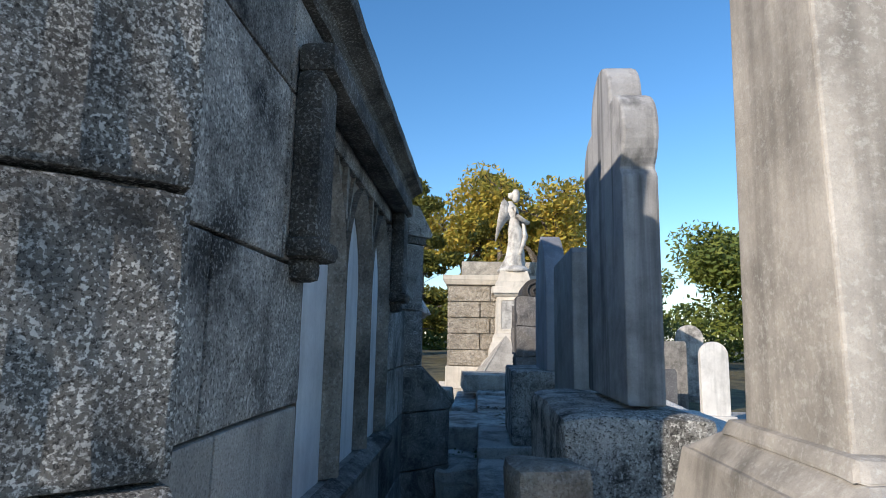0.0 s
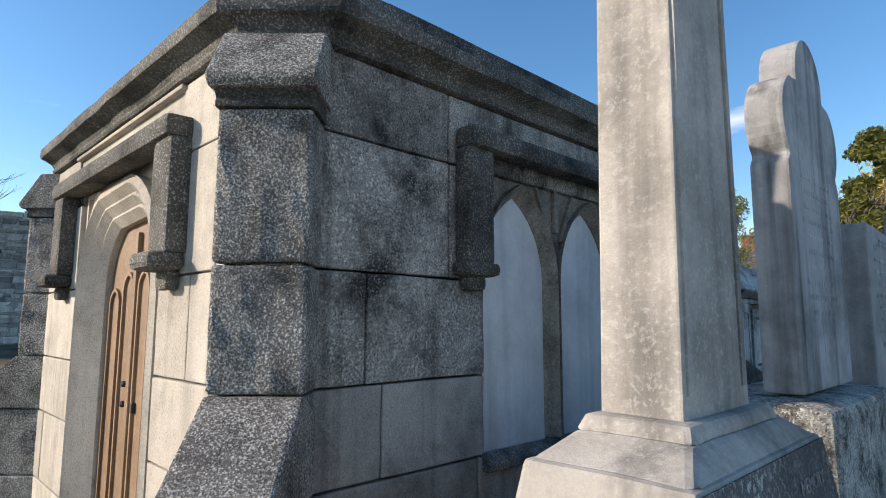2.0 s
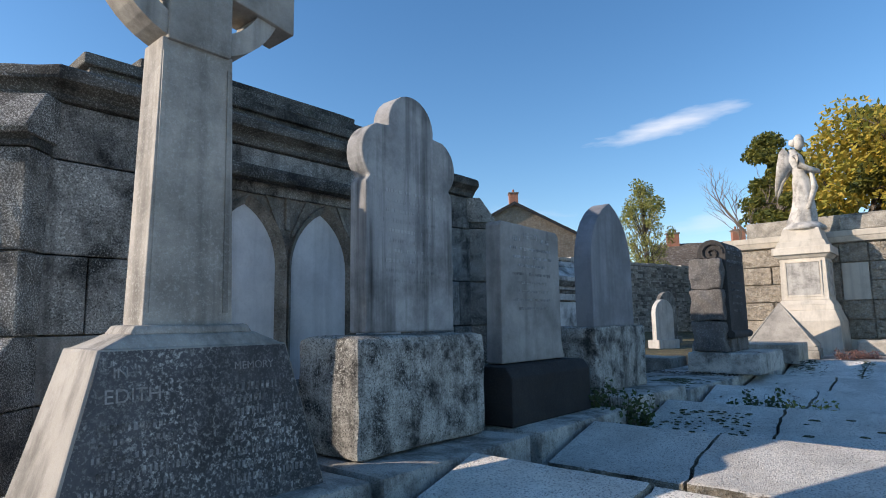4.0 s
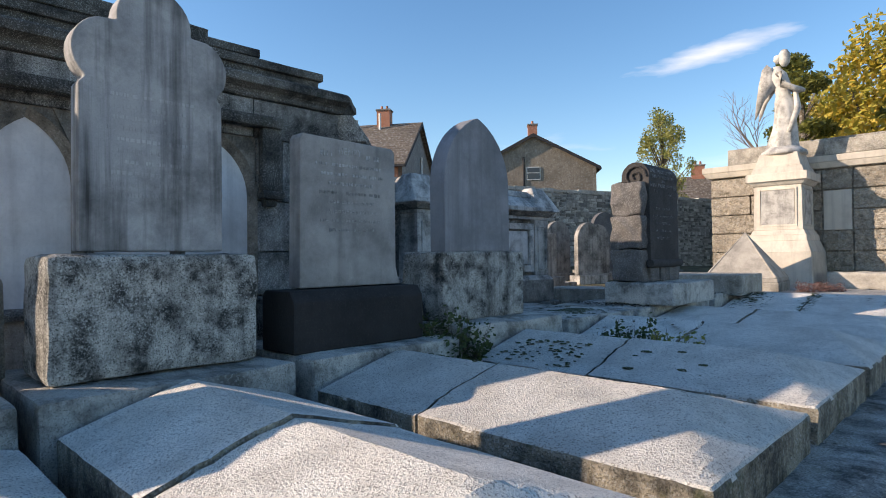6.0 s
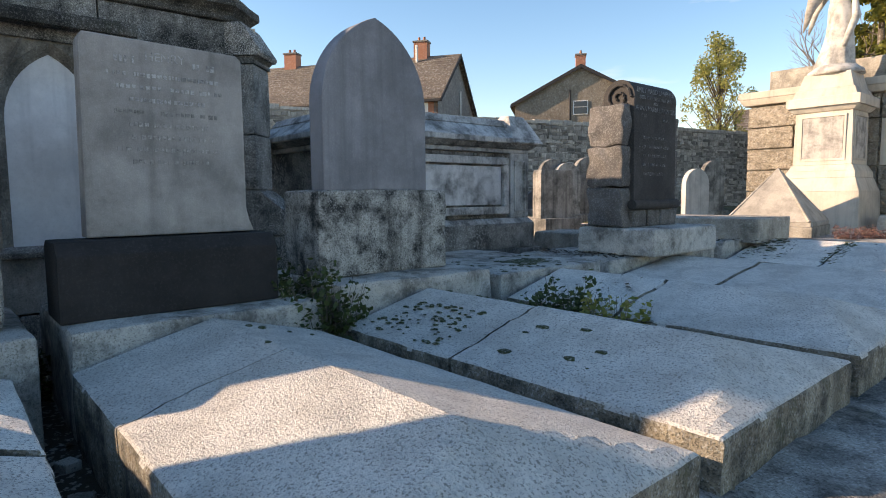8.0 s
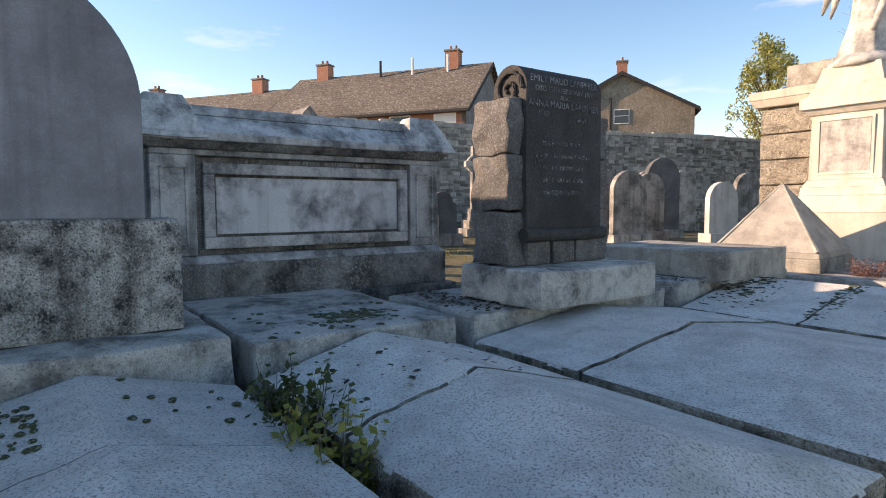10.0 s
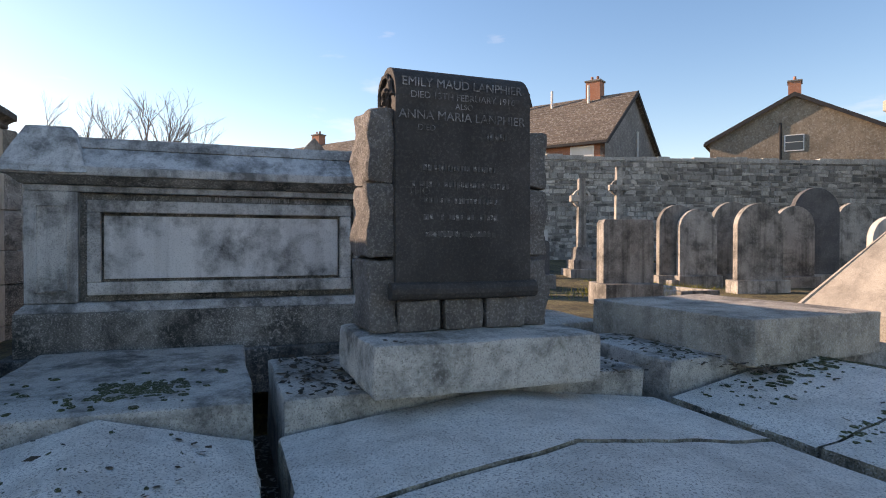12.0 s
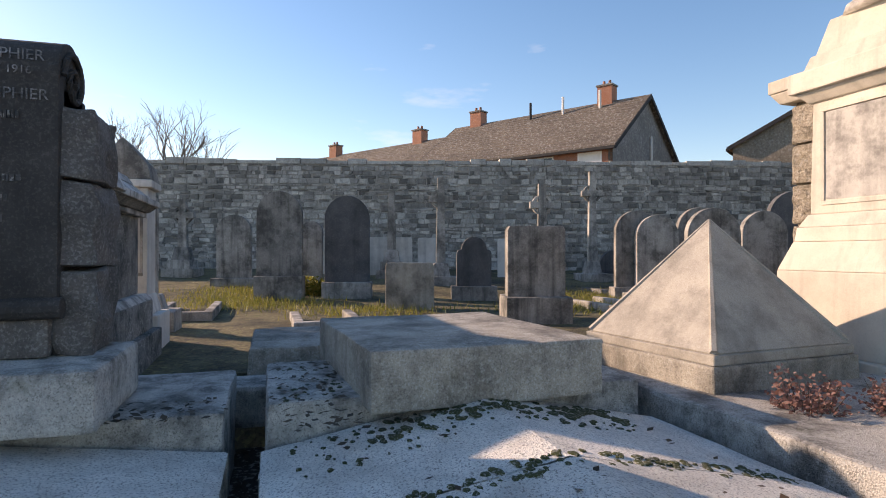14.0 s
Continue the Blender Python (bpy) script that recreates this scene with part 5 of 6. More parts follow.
V_EYE, V_F, V_R = Vector((3.648, 9.112)), Vector((-0.959, 0.282)), Vector((0.282, 0.959))


def spot(d, u):
    """A place in the old graves: d metres beyond the path's end along its outlook, u sideways per metre."""
    p = V_EYE + V_F * d + V_R * (d * u)
    return p.x, p.y


TW = -14.0
far_head(*spot(14.0, -0.353), 0.80, 1.72, "round", M_FARSTONE, turn=TW, label="round-topped pale headstone in the grass")
far_head(*spot(11.9, -0.276), 0.90, 2.20, "pointed", M_FARSTONE, base=(1.05, 0.5), turn=TW, label="tall grey pointed headstone streaked with white")
far_head(*spot(13.6, -0.222), 0.5, 1.6, "round", M_FARSTONE, turn=TW, label="narrow grey headstone behind others")
far_head(*spot(12.3, -0.162), 0.92, 2.15, "pointed", M_FARDARK, base=(1.1, 0.36), turn=TW, label="dark slate headstone with pointed top")
far_head(*spot(10.4, -0.056), 0.84, 0.86, "square", M_BOX, base=None, depth=0.4, turn=TW, label="short square sandstone block, top broken off")
far_head(*spot(12.3, 0.052), 0.72, 1.34, "shouldered", M_FARDARK, base=(1.3, 0.32), turn=TW, label="small dark shouldered headstone on pale base")
far_head(*spot(8.7, 0.155), 0.84, 1.42, "square", M_FARSTONE, base=(1.12, 0.40), depth=0.3, turn=TW, label="squat dark pedestal headstone with streaked face")
far_cross(*spot(16.6, -0.087), 2.45, False, M_FARSTONE, "plain weathered stone cross on stepped base", turn=TW)
far_cross(*spot(15.0, -0.004), 2.75, True, M_FARSTONE, "tall pale wheel cross on a stepped base", 1, turn=TW)
far_cross(*spot(14.6, 0.167), 2.6, True, M_FARSTONE, "weathered wheel cross on stepped base", turn=TW)
far_cross(*spot(16.6, 0.252), 3.1, True, M_FARSTONE, "tall grey wheel cross on sloping base", 1, turn=TW)
far_cross(*spot(16.0, -0.44), 2.1, True, M_FARSTONE, "small wheel cross on a heavy dark base", turn=TW)
for x, y, w, h, m in ((-7.16, 17.04, 0.76, 1.84, M_FARSTONE), (-7.5, 16.75, 0.76, 1.95, M_FARSTONE), (-5.39, 16.94, 0.83, 1.86, M_FARSTONE), (-7.36, 18.29, 0.86, 2.05, M_FARSTONE),
                      (-6.70, 20.24, 1.0, 2.4, M_FARDARK), (-8.2, 21.6, 0.8, 2.1, M_FARSTONE), (-6.2, 18.9, 0.8, 1.9, M_FARSTONE), (-8.6, 24.3, 0.95, 2.2, M_FARSTONE), (-5.6, 23.0, 0.9, 2.0, M_FARSTONE), (-4.4, 19.4, 0.8, 1.6, M_FARPALE)):
    far_head(x, y, w * 1.2, h, "round", m, turn=TW, base=(1.15, 0.3), label="round-topped weathered headstone with pale edges")
for d, u in ((17.3, -0.215), (17.3, -0.112), (17.3, -0.07), (17.3, -0.025), (17.3, 0.11), (17.3, -0.5)):
    far_head(*spot(d, u), 0.62, 1.15, "square", M_FARPALE, base=None, depth=0.07, turn=TW, label="small white marble tablet by the boundary wall")
for d, u, w in ((17.0, 0.29, 0.9), (16.4, 0.36, 0.8)):
    far_head(*spot(d, u), w, 0.9, "round", M_FARDARK, turn=TW, label="low dark headstone against the wall")

# pillar and gabled pedestal beside the scroll headstone
px, py = spot(7.6, -0.505)
pil = thing("pillar_stone", (px, py, 0.3), "slender grey stone pillar on a broad stepped base", "gravestone")
part("base", block(px - 0.35, px + 0.35, py - 0.4, py + 0.4, 0.26, 0.55, 0.02, 3, 0.008, 6), M_FARSTONE, pil)
part("base", block(px - 0.22, px + 0.22, py - 0.26, py + 0.26, 0.55, 0.76, 0.02, 3, 0.006, 6, top=(0.06, 0.06)), M_FARSTONE, pil)
part("shaft", block(px - 0.1, px + 0.1, py - 0.15, py + 0.15, 0.75, 2.0, 0.015, 3, 0.004, 6), M_FARSTONE, pil)
gx, gy = -3.2, 7.69
gab = thing("gabled_pedestal", (gx, gy, 0.3), "white marble pedestal with gabled carved cap", "gravestone")
part("base", block(gx - 0.36, gx + 0.36, gy - 0.36, gy + 0.36, 0.26, 0.66, 0.02, 3, 0.004, 6), M_FARPALE, gab)
part("base_step", block(gx - 0.29, gx + 0.29, gy - 0.29, gy + 0.29, 0.66, 0.86, 0.02, top=(0.05, 0.05)), M_FARPALE, gab)
die = part("die", block(gx - 0.23, gx + 0.23, gy - 0.23, gy + 0.23, 0.86, 1.95, 0.01), M_FARPALE, gab)
for a, b, z0, z1 in ((-0.19, 0.19, 1.78, 1.81), (-0.19, 0.19, 1.05, 1.08), (-0.19, -0.165, 1.08, 1.78), (0.165, 0.19, 1.08, 1.78)):
    part("panel_frame", block(gx + 0.22, gx + 0.245, gy + a, gy + b, z0, z1, 0.004), M_FARSTONE, die)
part("cornice", block(gx - 0.28, gx + 0.28, gy - 0.28, gy + 0.28, 1.95, 2.03, 0.015), M_FARPALE, gab)
part("gable", prism([(gy - 0.27, 2.03), (gy + 0.27, 2.03), (gy + 0.23, 2.2), (gy, 2.46), (gy - 0.23, 2.2)], "x", gx - 0.25, gx + 0.25, 0.02), M_FARSTONE, gab, "carved gable mottled with lichen")

# low kerbs round old plots
for i, (d, u, w, l) in enumerate(((9.6, -0.43, 0.9, 1.9), (10.8, 0.27, 0.9, 1.8), (13.5, 0.3, 1.0, 1.8), (8.2, -0.2, 0.9, 1.4))):
    x, y = spot(d, u)
    z = ground_height(x, y)
    k = thing("grave_kerb", (x, y, z), "low pale stone kerb round an old grave plot", "kerb", "grave kerbs")
    for a, b, c, e in ((x - l / 2, x + l / 2, y - w / 2, y - w / 2 + 0.13), (x - l / 2, x + l / 2, y + w / 2 - 0.13, y + w / 2), (x + l / 2, x + l / 2 + 0.13, y - w / 2, y + w / 2)):
        part("kerb_stone", block(a, b, c, e, z - 0.06, z + 0.13, 0.02, 2, 0.01, 5), M_FARSTONE, k)

# stones seen beyond the headstone row towards the open ground
for x, y, w, h, s, m in ((5.2, 13.6, 0.6, 1.5, "round", M_FARPALE), (4.6, 14.6, 0.7, 1.5, "square", M_FARSTONE), (4.05, 15.4, 0.5, 1.2, "pointed", M_FARSTONE), (3.9, 13.2, 0.7, 0.9, "square", M_FARDARK), (6.4, 18.5, 0.8, 2.0, "round", M_FARSTONE), (5.3, 20.5, 0.9, 2.4, "square", M_FARPALE)):
    t = far_head(x, y, w, h + (0.3 if x > 3.7 else 0), s, m, turn=-90, label="pale upright headstone on open ground")

# ---- boundary wall of rubble ----
W0, W1 = Vector(spot(19.4, -0.75)), Vector(spot(20.6, 1.05))


def build_boundary_wall():
    d = (W1 - W0).normalized()
    nrm = Vector((d.y, -d.x))
    if nrm.x < 0:
        nrm = -nrm
    length = (W1 - W0).length
    zb, zt = 0.5, 4.28
    wall = thing("wall_boundary", (*W0, zb), "high boundary wall of coursed grey rubble with rough coping", "wall", kind="structure")
    base = Matrix(((d.x, nrm.x, 0, W0.x), (d.y, nrm.y, 0, W0.y), (0, 0, 1, 0), (0, 0, 0, 1)))
    bm = block(-14, length + 8, -0.5, 0.0, zb - 0.3, zt, 0)
    bm.transform(base)
    part("wall_core", bm, M_MORTAR, wall)
    rnd = random.Random(77)
    cop = bmesh.new()
    a = -14.0
    while a < length + 8:
        w = rnd.uniform(0.4, 0.9)
        block(a, a + w - 0.02, -0.55, 0.05, zt, zt + rnd.uniform(0.10, 0.2), 0.0, bm=cop)
        a += w
    cop.transform(base)
    tagged(part("coping", cop, M_RUBBLE, wall), "rough stone coping", kind="stuff")
    verts, faces = [], []
    nice = []
    z = zb - 0.1
    while z < zt - 0.02:
        h = rnd.uniform(0.06, 0.19)
        a = -14.0
        while a < length + 8:
            w = rnd.uniform(0.10, 0.46) * rnd.uniform(0.7, 1.2)
            p = 0.012 + rnd.uniform(0, 0.03)
            g = 0.011
            j = [rnd.uniform(-0.035, 0.035) for _ in range(8)]
            x0, x1, z0, z1 = a + g, a + w - g, z + g * 0.7, min(zt, z + h) - g * 0.7
            near = 0.012
            vs = [(x0 + j[0], 0, z0 + j[1] * 0.8), (x1 + j[2], 0, z0 + j[3] * 0.8), (x1 + j[4], 0, z1 + j[5] * 0.8), (x0 + j[6], 0, z1 + j[7] * 0.8)]
            fs = [(q[0] + (near if i in (0, 3) else -near), p, q[2] + (near * 0.6 if i < 2 else -near * 0.6)) for i, q in enumerate(vs)]
            if 8.0 < a < 30.0 and 1.6 < z < 4.0 and len(nice) < 300 and rnd.random() < 0.42:
                nice.append([tuple(base @ Vector(q)) for q in vs + fs])
                a += w
                continue
            o = len(verts)
            verts += [tuple(base @ Vector(q)) for q in vs + fs]
            faces += [(o + 4, o + 5, o + 6, o + 7), (o, o + 1, o + 5, o + 4), (o + 1, o + 2, o + 6, o + 5), (o + 2, o + 3, o + 7, o + 6), (o + 3, o, o + 4, o + 7)]
            a += w
        z += h
    for pts in nice:
        one = bpy.data.meshes.new("stone")
        one.from_pydata(pts, [], [(4, 5, 6, 7), (0, 1, 5, 4), (1, 2, 6, 5), (2, 3, 7, 6), (3, 0, 4, 7)])
        one.materials.append(M_RUBBLE)
        piece = new("stone", one)
        piece.parent = wall
        piece.matrix_parent_inverse = wall.matrix_basis.inverted()
    me = bpy.data.meshes.new("rubble")
    me.from_pydata(verts, [], faces)
    me.materials.append(M_RUBBLE_WALL)
    ob = new("rubble", me)
    ob.parent = wall
    ob.matrix_parent_inverse = wall.matrix_basis.inverted()
    tagged(ob, "coursed rubble stones of mixed grey and brown", kind="stuff")
    b2 = bmesh.new()
    b2.from_mesh(me)
    bmesh.ops.recalc_face_normals(b2, faces=b2.faces[:])
    b2.to_mesh(me)
    b2.free()


M_RUBBLE_WALL = material("rubble_wall_stone", ((0.30, 0.28, 0.255), (0.50, 0.47, 0.43)), 25, 0.25, 0.3, 0.5, 0.3, 0.25, 7, bump=0.5)
_n, _l = M_RUBBLE_WALL.node_tree.nodes, M_RUBBLE_WALL.node_tree.links
_geo = next(q for q in _n if q.type == "NEW_GEOMETRY")
_hue = next(q for q in _n if q.type == "HUE_SAT")
_mr = _n.new("ShaderNodeMapRange")
_mr.inputs["To Min"].default_value, _mr.inputs["To Max"].default_value = 0.4, 1.5
_l.new(_geo.outputs["Random Per Island"], _mr.inputs["Value"])
_l.new(_mr.outputs["Result"], _hue.inputs["Value"])
build_boundary_wall()


# ---- houses beyond the wall ----
def house(name, a, b, span, eave, ridge, wall_mat, gable_mat, label, chimneys, windows=0, gable_window=False):
    """A pitched-roof house along a line a to b (its ridge)."""
    a, b = Vector(a), Vector(b)
    d = (b - a).normalized()
    nrm = Vector((-d.y, d.x))
    ln = (b - a).length
    base = Matrix(((d.x, nrm.x, 0, a.x), (d.y, nrm.y, 0, a.y), (0, 0, 1, 0), (0, 0, 0, 1)))
    if base.determinant() < 0:
        base = base @ Matrix.Diagonal((1, -1, 1, 1))
    h = thing("house", (a.x, a.y, 0.3), label, "house", "houses beyond the wall")
    s = span / 2

    def put(nm, bm, mat, parent=None, lab=""):
        bmesh.ops.recalc_face_normals(bm, faces=bm.faces[:])
        bm.transform(base)
        return part(nm, bm, mat, parent or h, lab)

    body = put("wall", block(0, ln, -s, s, 0, eave, 0), wall_mat)
    for x0, x1 in ((0.0, 0.25), (ln - 0.25, ln)):
        put("gable", prism([(-s, 0), (s, 0), (s, eave), (0, ridge - 0.05), (-s, eave)], "x", x0 - 0.02, x1 + 0.02), gable_mat)
    k = (ridge - eave) / s
    ov = 0.35
    for sg in (-1, 1):
        roof = prism([(0, ridge), (sg * (s + ov), ridge - k * (s + ov)), (sg * (s + ov), ridge - k * (s + ov) + 0.14), (0, ridge + 0.14)], "x", -0.3, ln + 0.3)
        r = put("roof", roof, M_ROOF, None, "brown tiled roof slope")
        tiles = bmesh.new()
        rows = int(math.hypot(s, ridge - eave) / 0.33)
        for q in range(rows):
            f0, f1 = q / rows, (q + 1) / rows
            y0, y1 = sg * (s + ov) * f0, sg * (s + ov) * f1
            prism([(y0, ridge + 0.145 - k * abs(y0)), (y1, ridge + 0.145 - k * abs(y1)), (y1, ridge + 0.185 - k * abs(y1)), (y0, ridge + 0.15 - k * abs(y0))], "x", -0.3, ln + 0.3, bm=tiles)
        put("tile_course", tiles, M_ROOF, r)["kind"] = "stuff"
        for xx in (-0.36, ln + 0.3):
            put("barge_board", prism([(0, ridge - 0.12), (sg * (s + ov), ridge - k * (s + ov) - 0.12), (sg * (s + ov), ridge - k * (s + ov) + 0.17), (0, ridge + 0.17)], "x", xx, xx + 0.06), M_FASCIA)
        put("gutter", block(-0.3, ln + 0.3, sg * (s + ov) - 0.07, sg * (s + ov) + 0.07, eave - k * ov - 0.1, eave - k * ov + 0.08, 0.03), M_FASCIA)
    for c, hgt in chimneys:
        ch = put("chimney", block(c - 0.5, c + 0.5, -0.4, 0.4, ridge - 0.5, ridge + hgt, 0), M_BRICK, None, "red brick chimney")
        put("chimney_cap", block(c - 0.57, c + 0.57, -0.47, 0.47, ridge + hgt, ridge + hgt + 0.12, 0.02), M_DASH_GREY, ch)
        for o in (-0.2, 0.2):
            pot = lathe([(0.11, 0), (0.09, 0.3)], (c + o, 0, ridge + hgt + 0.12), 8)
            put("chimney_pot", pot, M_BRICK, ch)
    for sg in (-1, 1):
        for q in range(windows):
            x0 = ln - 1.4 - q * 3.1
            w = put("window", block(x0 - 0.75, x0 + 0.75, sg * s - 0.03, sg * s + 0.03, eave - 1.5, eave - 0.35, 0), M_WHITE, None, "white-framed window")
            put("pane", block(x0 - 0.66, x0 + 0.66, sg * s - 0.04, sg * s + 0.04, eave - 1.42, eave - 0.43, 0), M_GLASS if q % 3 else M_WHITE, w)
    if gable_window:
        for xx in (-0.03, ln + 0.03):
            w = put("window", block(xx - 0.04, xx + 0.04, -0.6, 0.6, eave - 1.05, eave + 0.1, 0), M_WHITE, None, "white-framed gable window")
            put("pane", block(xx - 0.05, xx + 0.05, -0.54, 0.54, eave - 0.98, eave - 0.45, 0), M_GLASS, w)
            put("pane", block(xx - 0.05, xx + 0.05, -0.54, 0.54, eave - 0.4, eave + 0.04, 0), M_GLASS, w)
            put("soil_pipe", tube([(xx, -0.85, 0.5), (xx, -0.85, eave + 1.0)], 0.09, 8), M_FASCIA)
    else:
        put("soil_pipe", tube([(ln + 0.1, 0.6, 0.5), (ln + 0.1, 0.6, eave + 1.2)], 0.07, 8), M_WHITE)
    return h


G1 = Vector((-28.3, 31.8))
G0 = G1 + Vector((-0.833, -0.553)) * 15.0
H0 = G0 + Vector((-0.833, -0.553)) * 21.0
house("terrace", tuple(G0), tuple(G1), 10.0, 7.5, 11.1, M_BRICK, M_DASH_GREY, "brick and render terrace house with brown tiled roof", ((1.9, 1.0), (12.4, 1.1)), windows=3)
house("terrace", tuple(H0), tuple(G0 + Vector((0.1, -0.06))), 10.0, 6.95, 10.5, M_BRICK, M_DASH_GREY, "brick terrace house with slightly lower tiled roof", ((6.0, 1.0), (16.9, 1.0)), windows=4)
g2 = Vector((-26.6, 44.1))
aw = Vector((-0.62, 0.78))
house("house", tuple(g2 + aw * 13), tuple(g2), 10.8, 8.85, 11.7, M_DASH, M_DASH, "brown pebble-dashed house with gable end and chimney", ((12.0, 1.05),), gable_window=True)
g3 = Vector((-17.0, 52.0))
house("house", tuple(g3 + Vector((0.9, 0.43)) * 8), tuple(g3), 7.0, 5.2, 7.6, M_DASH_GREY, M_DASH_GREY, "grey rendered house with white trim far off", ((1.2, 1.0), (6.5, 1.0)), gable_window=True)
for dx in (0.55, 0.75, 0.96):
    p = G0 + (G1 - G0) * dx * 0.85
    solid("vent_pipe", tube([(p.x + 0.4, p.y - 0.6, 10.2), (p.x + 0.4, p.y - 0.6, 11.9)], 0.09, 8), M_FASCIA if dx < 0.7 else M_WHITE, "thin vent pipe standing on the house roof", "vent pipe")


# ---- trees ----
def leaf_cloud(centres, count, size, rnd, flat=1.0):
    verts, faces = [], []
    weights = [r ** 2 for _, r in centres]
    for _ in range(count):
        c, r = rnd.choices(centres, weights)[0]
        while True:
            q = Vector((rnd.uniform(-1, 1), rnd.uniform(-1, 1), rnd.uniform(-1, 1)))
            if 0.3 < q.length < 1:
                break
        p = Vector(c) + Vector((q.x * r, q.y * r, q.z * r * flat))
        u = Vector((rnd.gauss(0, 1), rnd.gauss(0, 1), rnd.gauss(0, 1))).normalized()
        w = u.orthogonal().normalized()
        s = size * rnd.uniform(0.5, 1.3)
        o = len(verts)
        verts += [tuple(p - u * s), tuple(p + w * s * 0.5), tuple(p + u * s), tuple(p - w * s * 0.5)]
        faces.append((o, o + 1, o + 2, o + 3))
    return verts, faces


def grow(bm, p, d, length, radius, depth, rnd, tips, spread=0.5, up=0.12, sides=6):
    q = p + d * length * 0.5 + Vector((rnd.gauss(0, 0.05), rnd.gauss(0, 0.05), 0)) * length
    e = p + d * length
    tube([p, q, e], [radius, radius * 0.85, radius * 0.62], sides, bm=bm)
    if depth == 0:
        tips.append(e)
        return
    for k in range(rnd.choice((2, 3, 3))):
        nd = (d + Vector((rnd.gauss(0, spread), rnd.gauss(0, spread), rnd.gauss(up, spread * 0.5)))).normalized()
        grow(bm, e if k else q, nd, length * rnd.uniform(0.62, 0.82), radius * 0.58, depth - 1, rnd, tips, spread, up, max(3, sides - 1))


def tree(x, y, z, h, crown, leaf_mat, leaves, size, seed, label, conifer=False, bare=False, depth=3, bark=None, oval=False):
    rnd = random.Random(seed)
    t = thing("tree", (x, y, z), label, "tree")
    bm = bmesh.new()
    tips = []
    if oval:
        tube([(x, y, z), (x + 0.08, y, z + h * 0.5), (x, y, z + h * 0.97)], [0.16, 0.1, 0.02], 8, bm=bm)
        centres = []
        for i in range(95):
            f = rnd.uniform(0.3, 1.0)
            r = crown * math.sin(math.pi * min(1.0, (f - 0.22) / 0.8)) ** 0.7 * math.sqrt(rnd.uniform(0.05, 1.0)) * rnd.uniform(0.8, 1.1)
            a = rnd.uniform(0, 2 * math.pi)
            c = Vector((x + r * math.cos(a), y + r * math.sin(a), z + h * f + rnd.uniform(-0.2, 0.2)))
            tube([(x, y, z + h * max(0.15, f - 0.22)), tuple(c)], [0.04, 0.012], 4, bm=bm)
            centres.append((c, rnd.uniform(0.25, 0.6)))
        verts, faces = leaf_cloud(centres, leaves, size, rnd, 1.1)
    elif conifer:
        tube([(x, y, z), (x + 0.1, y, z + h * 0.5), (x, y, z + h)], [0.3, 0.2, 0.04], 8, bm=bm)
        centres = []
        for i in range(46):
            f = rnd.uniform(0.18, 1.0)
            r = crown * (1.08 - f) ** 0.75 * rnd.uniform(0.35, 1.0)
            a = rnd.uniform(0, 2 * math.pi)
            c = Vector((x + r * math.cos(a), y + r * math.sin(a), z + h * f + rnd.uniform(-0.3, 0.3)))
            tube([(x, y, z + h * f * 0.94), tuple(c)], [0.05, 0.015], 4, bm=bm)
            centres.append((c, rnd.uniform(0.35, 0.75) * crown * 0.33))
        verts, faces = leaf_cloud(centres, leaves, size, rnd, 0.55)
    else:
        grow(bm, Vector((x, y, z)), Vector((0, 0, 1)), h * 0.30, 0.035 * h * (0.6 if bare else 1), depth, rnd, tips, 0.55 if not bare else 0.4, 0.2 if bare else 0.1)
        hi = max(v.z for v in tips) - z
        centres = []
        k = h / hi
        for v in bm.verts:
            v.co = Vector((x + (v.co.x - x) * k, y + (v.co.y - y) * k, z + (v.co.z - z) * k))
        for tip in tips:
            c = Vector((x + (tip.x - x) * k, y + (tip.y - y) * k, z + (tip.z - z) * k * 0.95))
            centres.append((c, crown * rnd.uniform(0.16, 0.34)))
        if not bare:
            for _ in range(14):
                centres.append((Vector((x + rnd.gauss(0, 0.38) * crown, y + rnd.gauss(0, 0.38) * crown, z + h * rnd.uniform(0.22, 0.7))), crown * rnd.uniform(0.18, 0.32)))
        verts, faces = leaf_cloud(centres, leaves, size, rnd, 0.8) if leaves else ([], [])
    part("trunk", bm, bark or (M_TWIG if bare else M_BARK), t)
    if faces:
        me = bpy.data.meshes.new("crown")
        me.from_pydata(verts, [], faces)
        me.materials.append(leaf_mat)
        ob = new("crown", me)
        ob.parent = t
        ob.matrix_parent_inverse = t.matrix_basis.inverted()
    return t


tree(-1.0, 42, 0.3, 11.5, 5.4, M_LEAF_OAK, 16000, 0.2, 3, "broad tree in yellow and russet autumn leaf", depth=4)
tree(3.6, 45, 0.3, 9.6, 4.8, M_LEAF_GREEN, 11000, 0.2, 4, "rounded green tree behind the vault", depth=4)
tree(-5.6, 42, 0.3, 9.5, 4.2, M_LEAF_FIR, 9000, 0.15, 5, "dark green conifer with yellowed tips", conifer=True)
tree(17.0, 37, -0.3, 8.6, 6.5, M_LEAF_GREEN, 18000, 0.2, 6, "leafy green tree at the edge of the graveyard", depth=4)
tree(22.5, 42, -0.3, 9.5, 6.0, M_LEAF_GREEN, 10000, 0.2, 16, "leafy green tree at the edge of the graveyard", depth=4)
tree(12.5, 48, -0.3, 7.0, 5.0, M_LEAF_GREEN, 9000, 0.2, 17, "leafy green tree at the edge of the graveyard", depth=4)
tree(-3.2, 32, 0.3, 9.6, 3.4, M_LEAF_FIR, 12000, 0.13, 7, "tall layered conifer in green and gold", conifer=True)
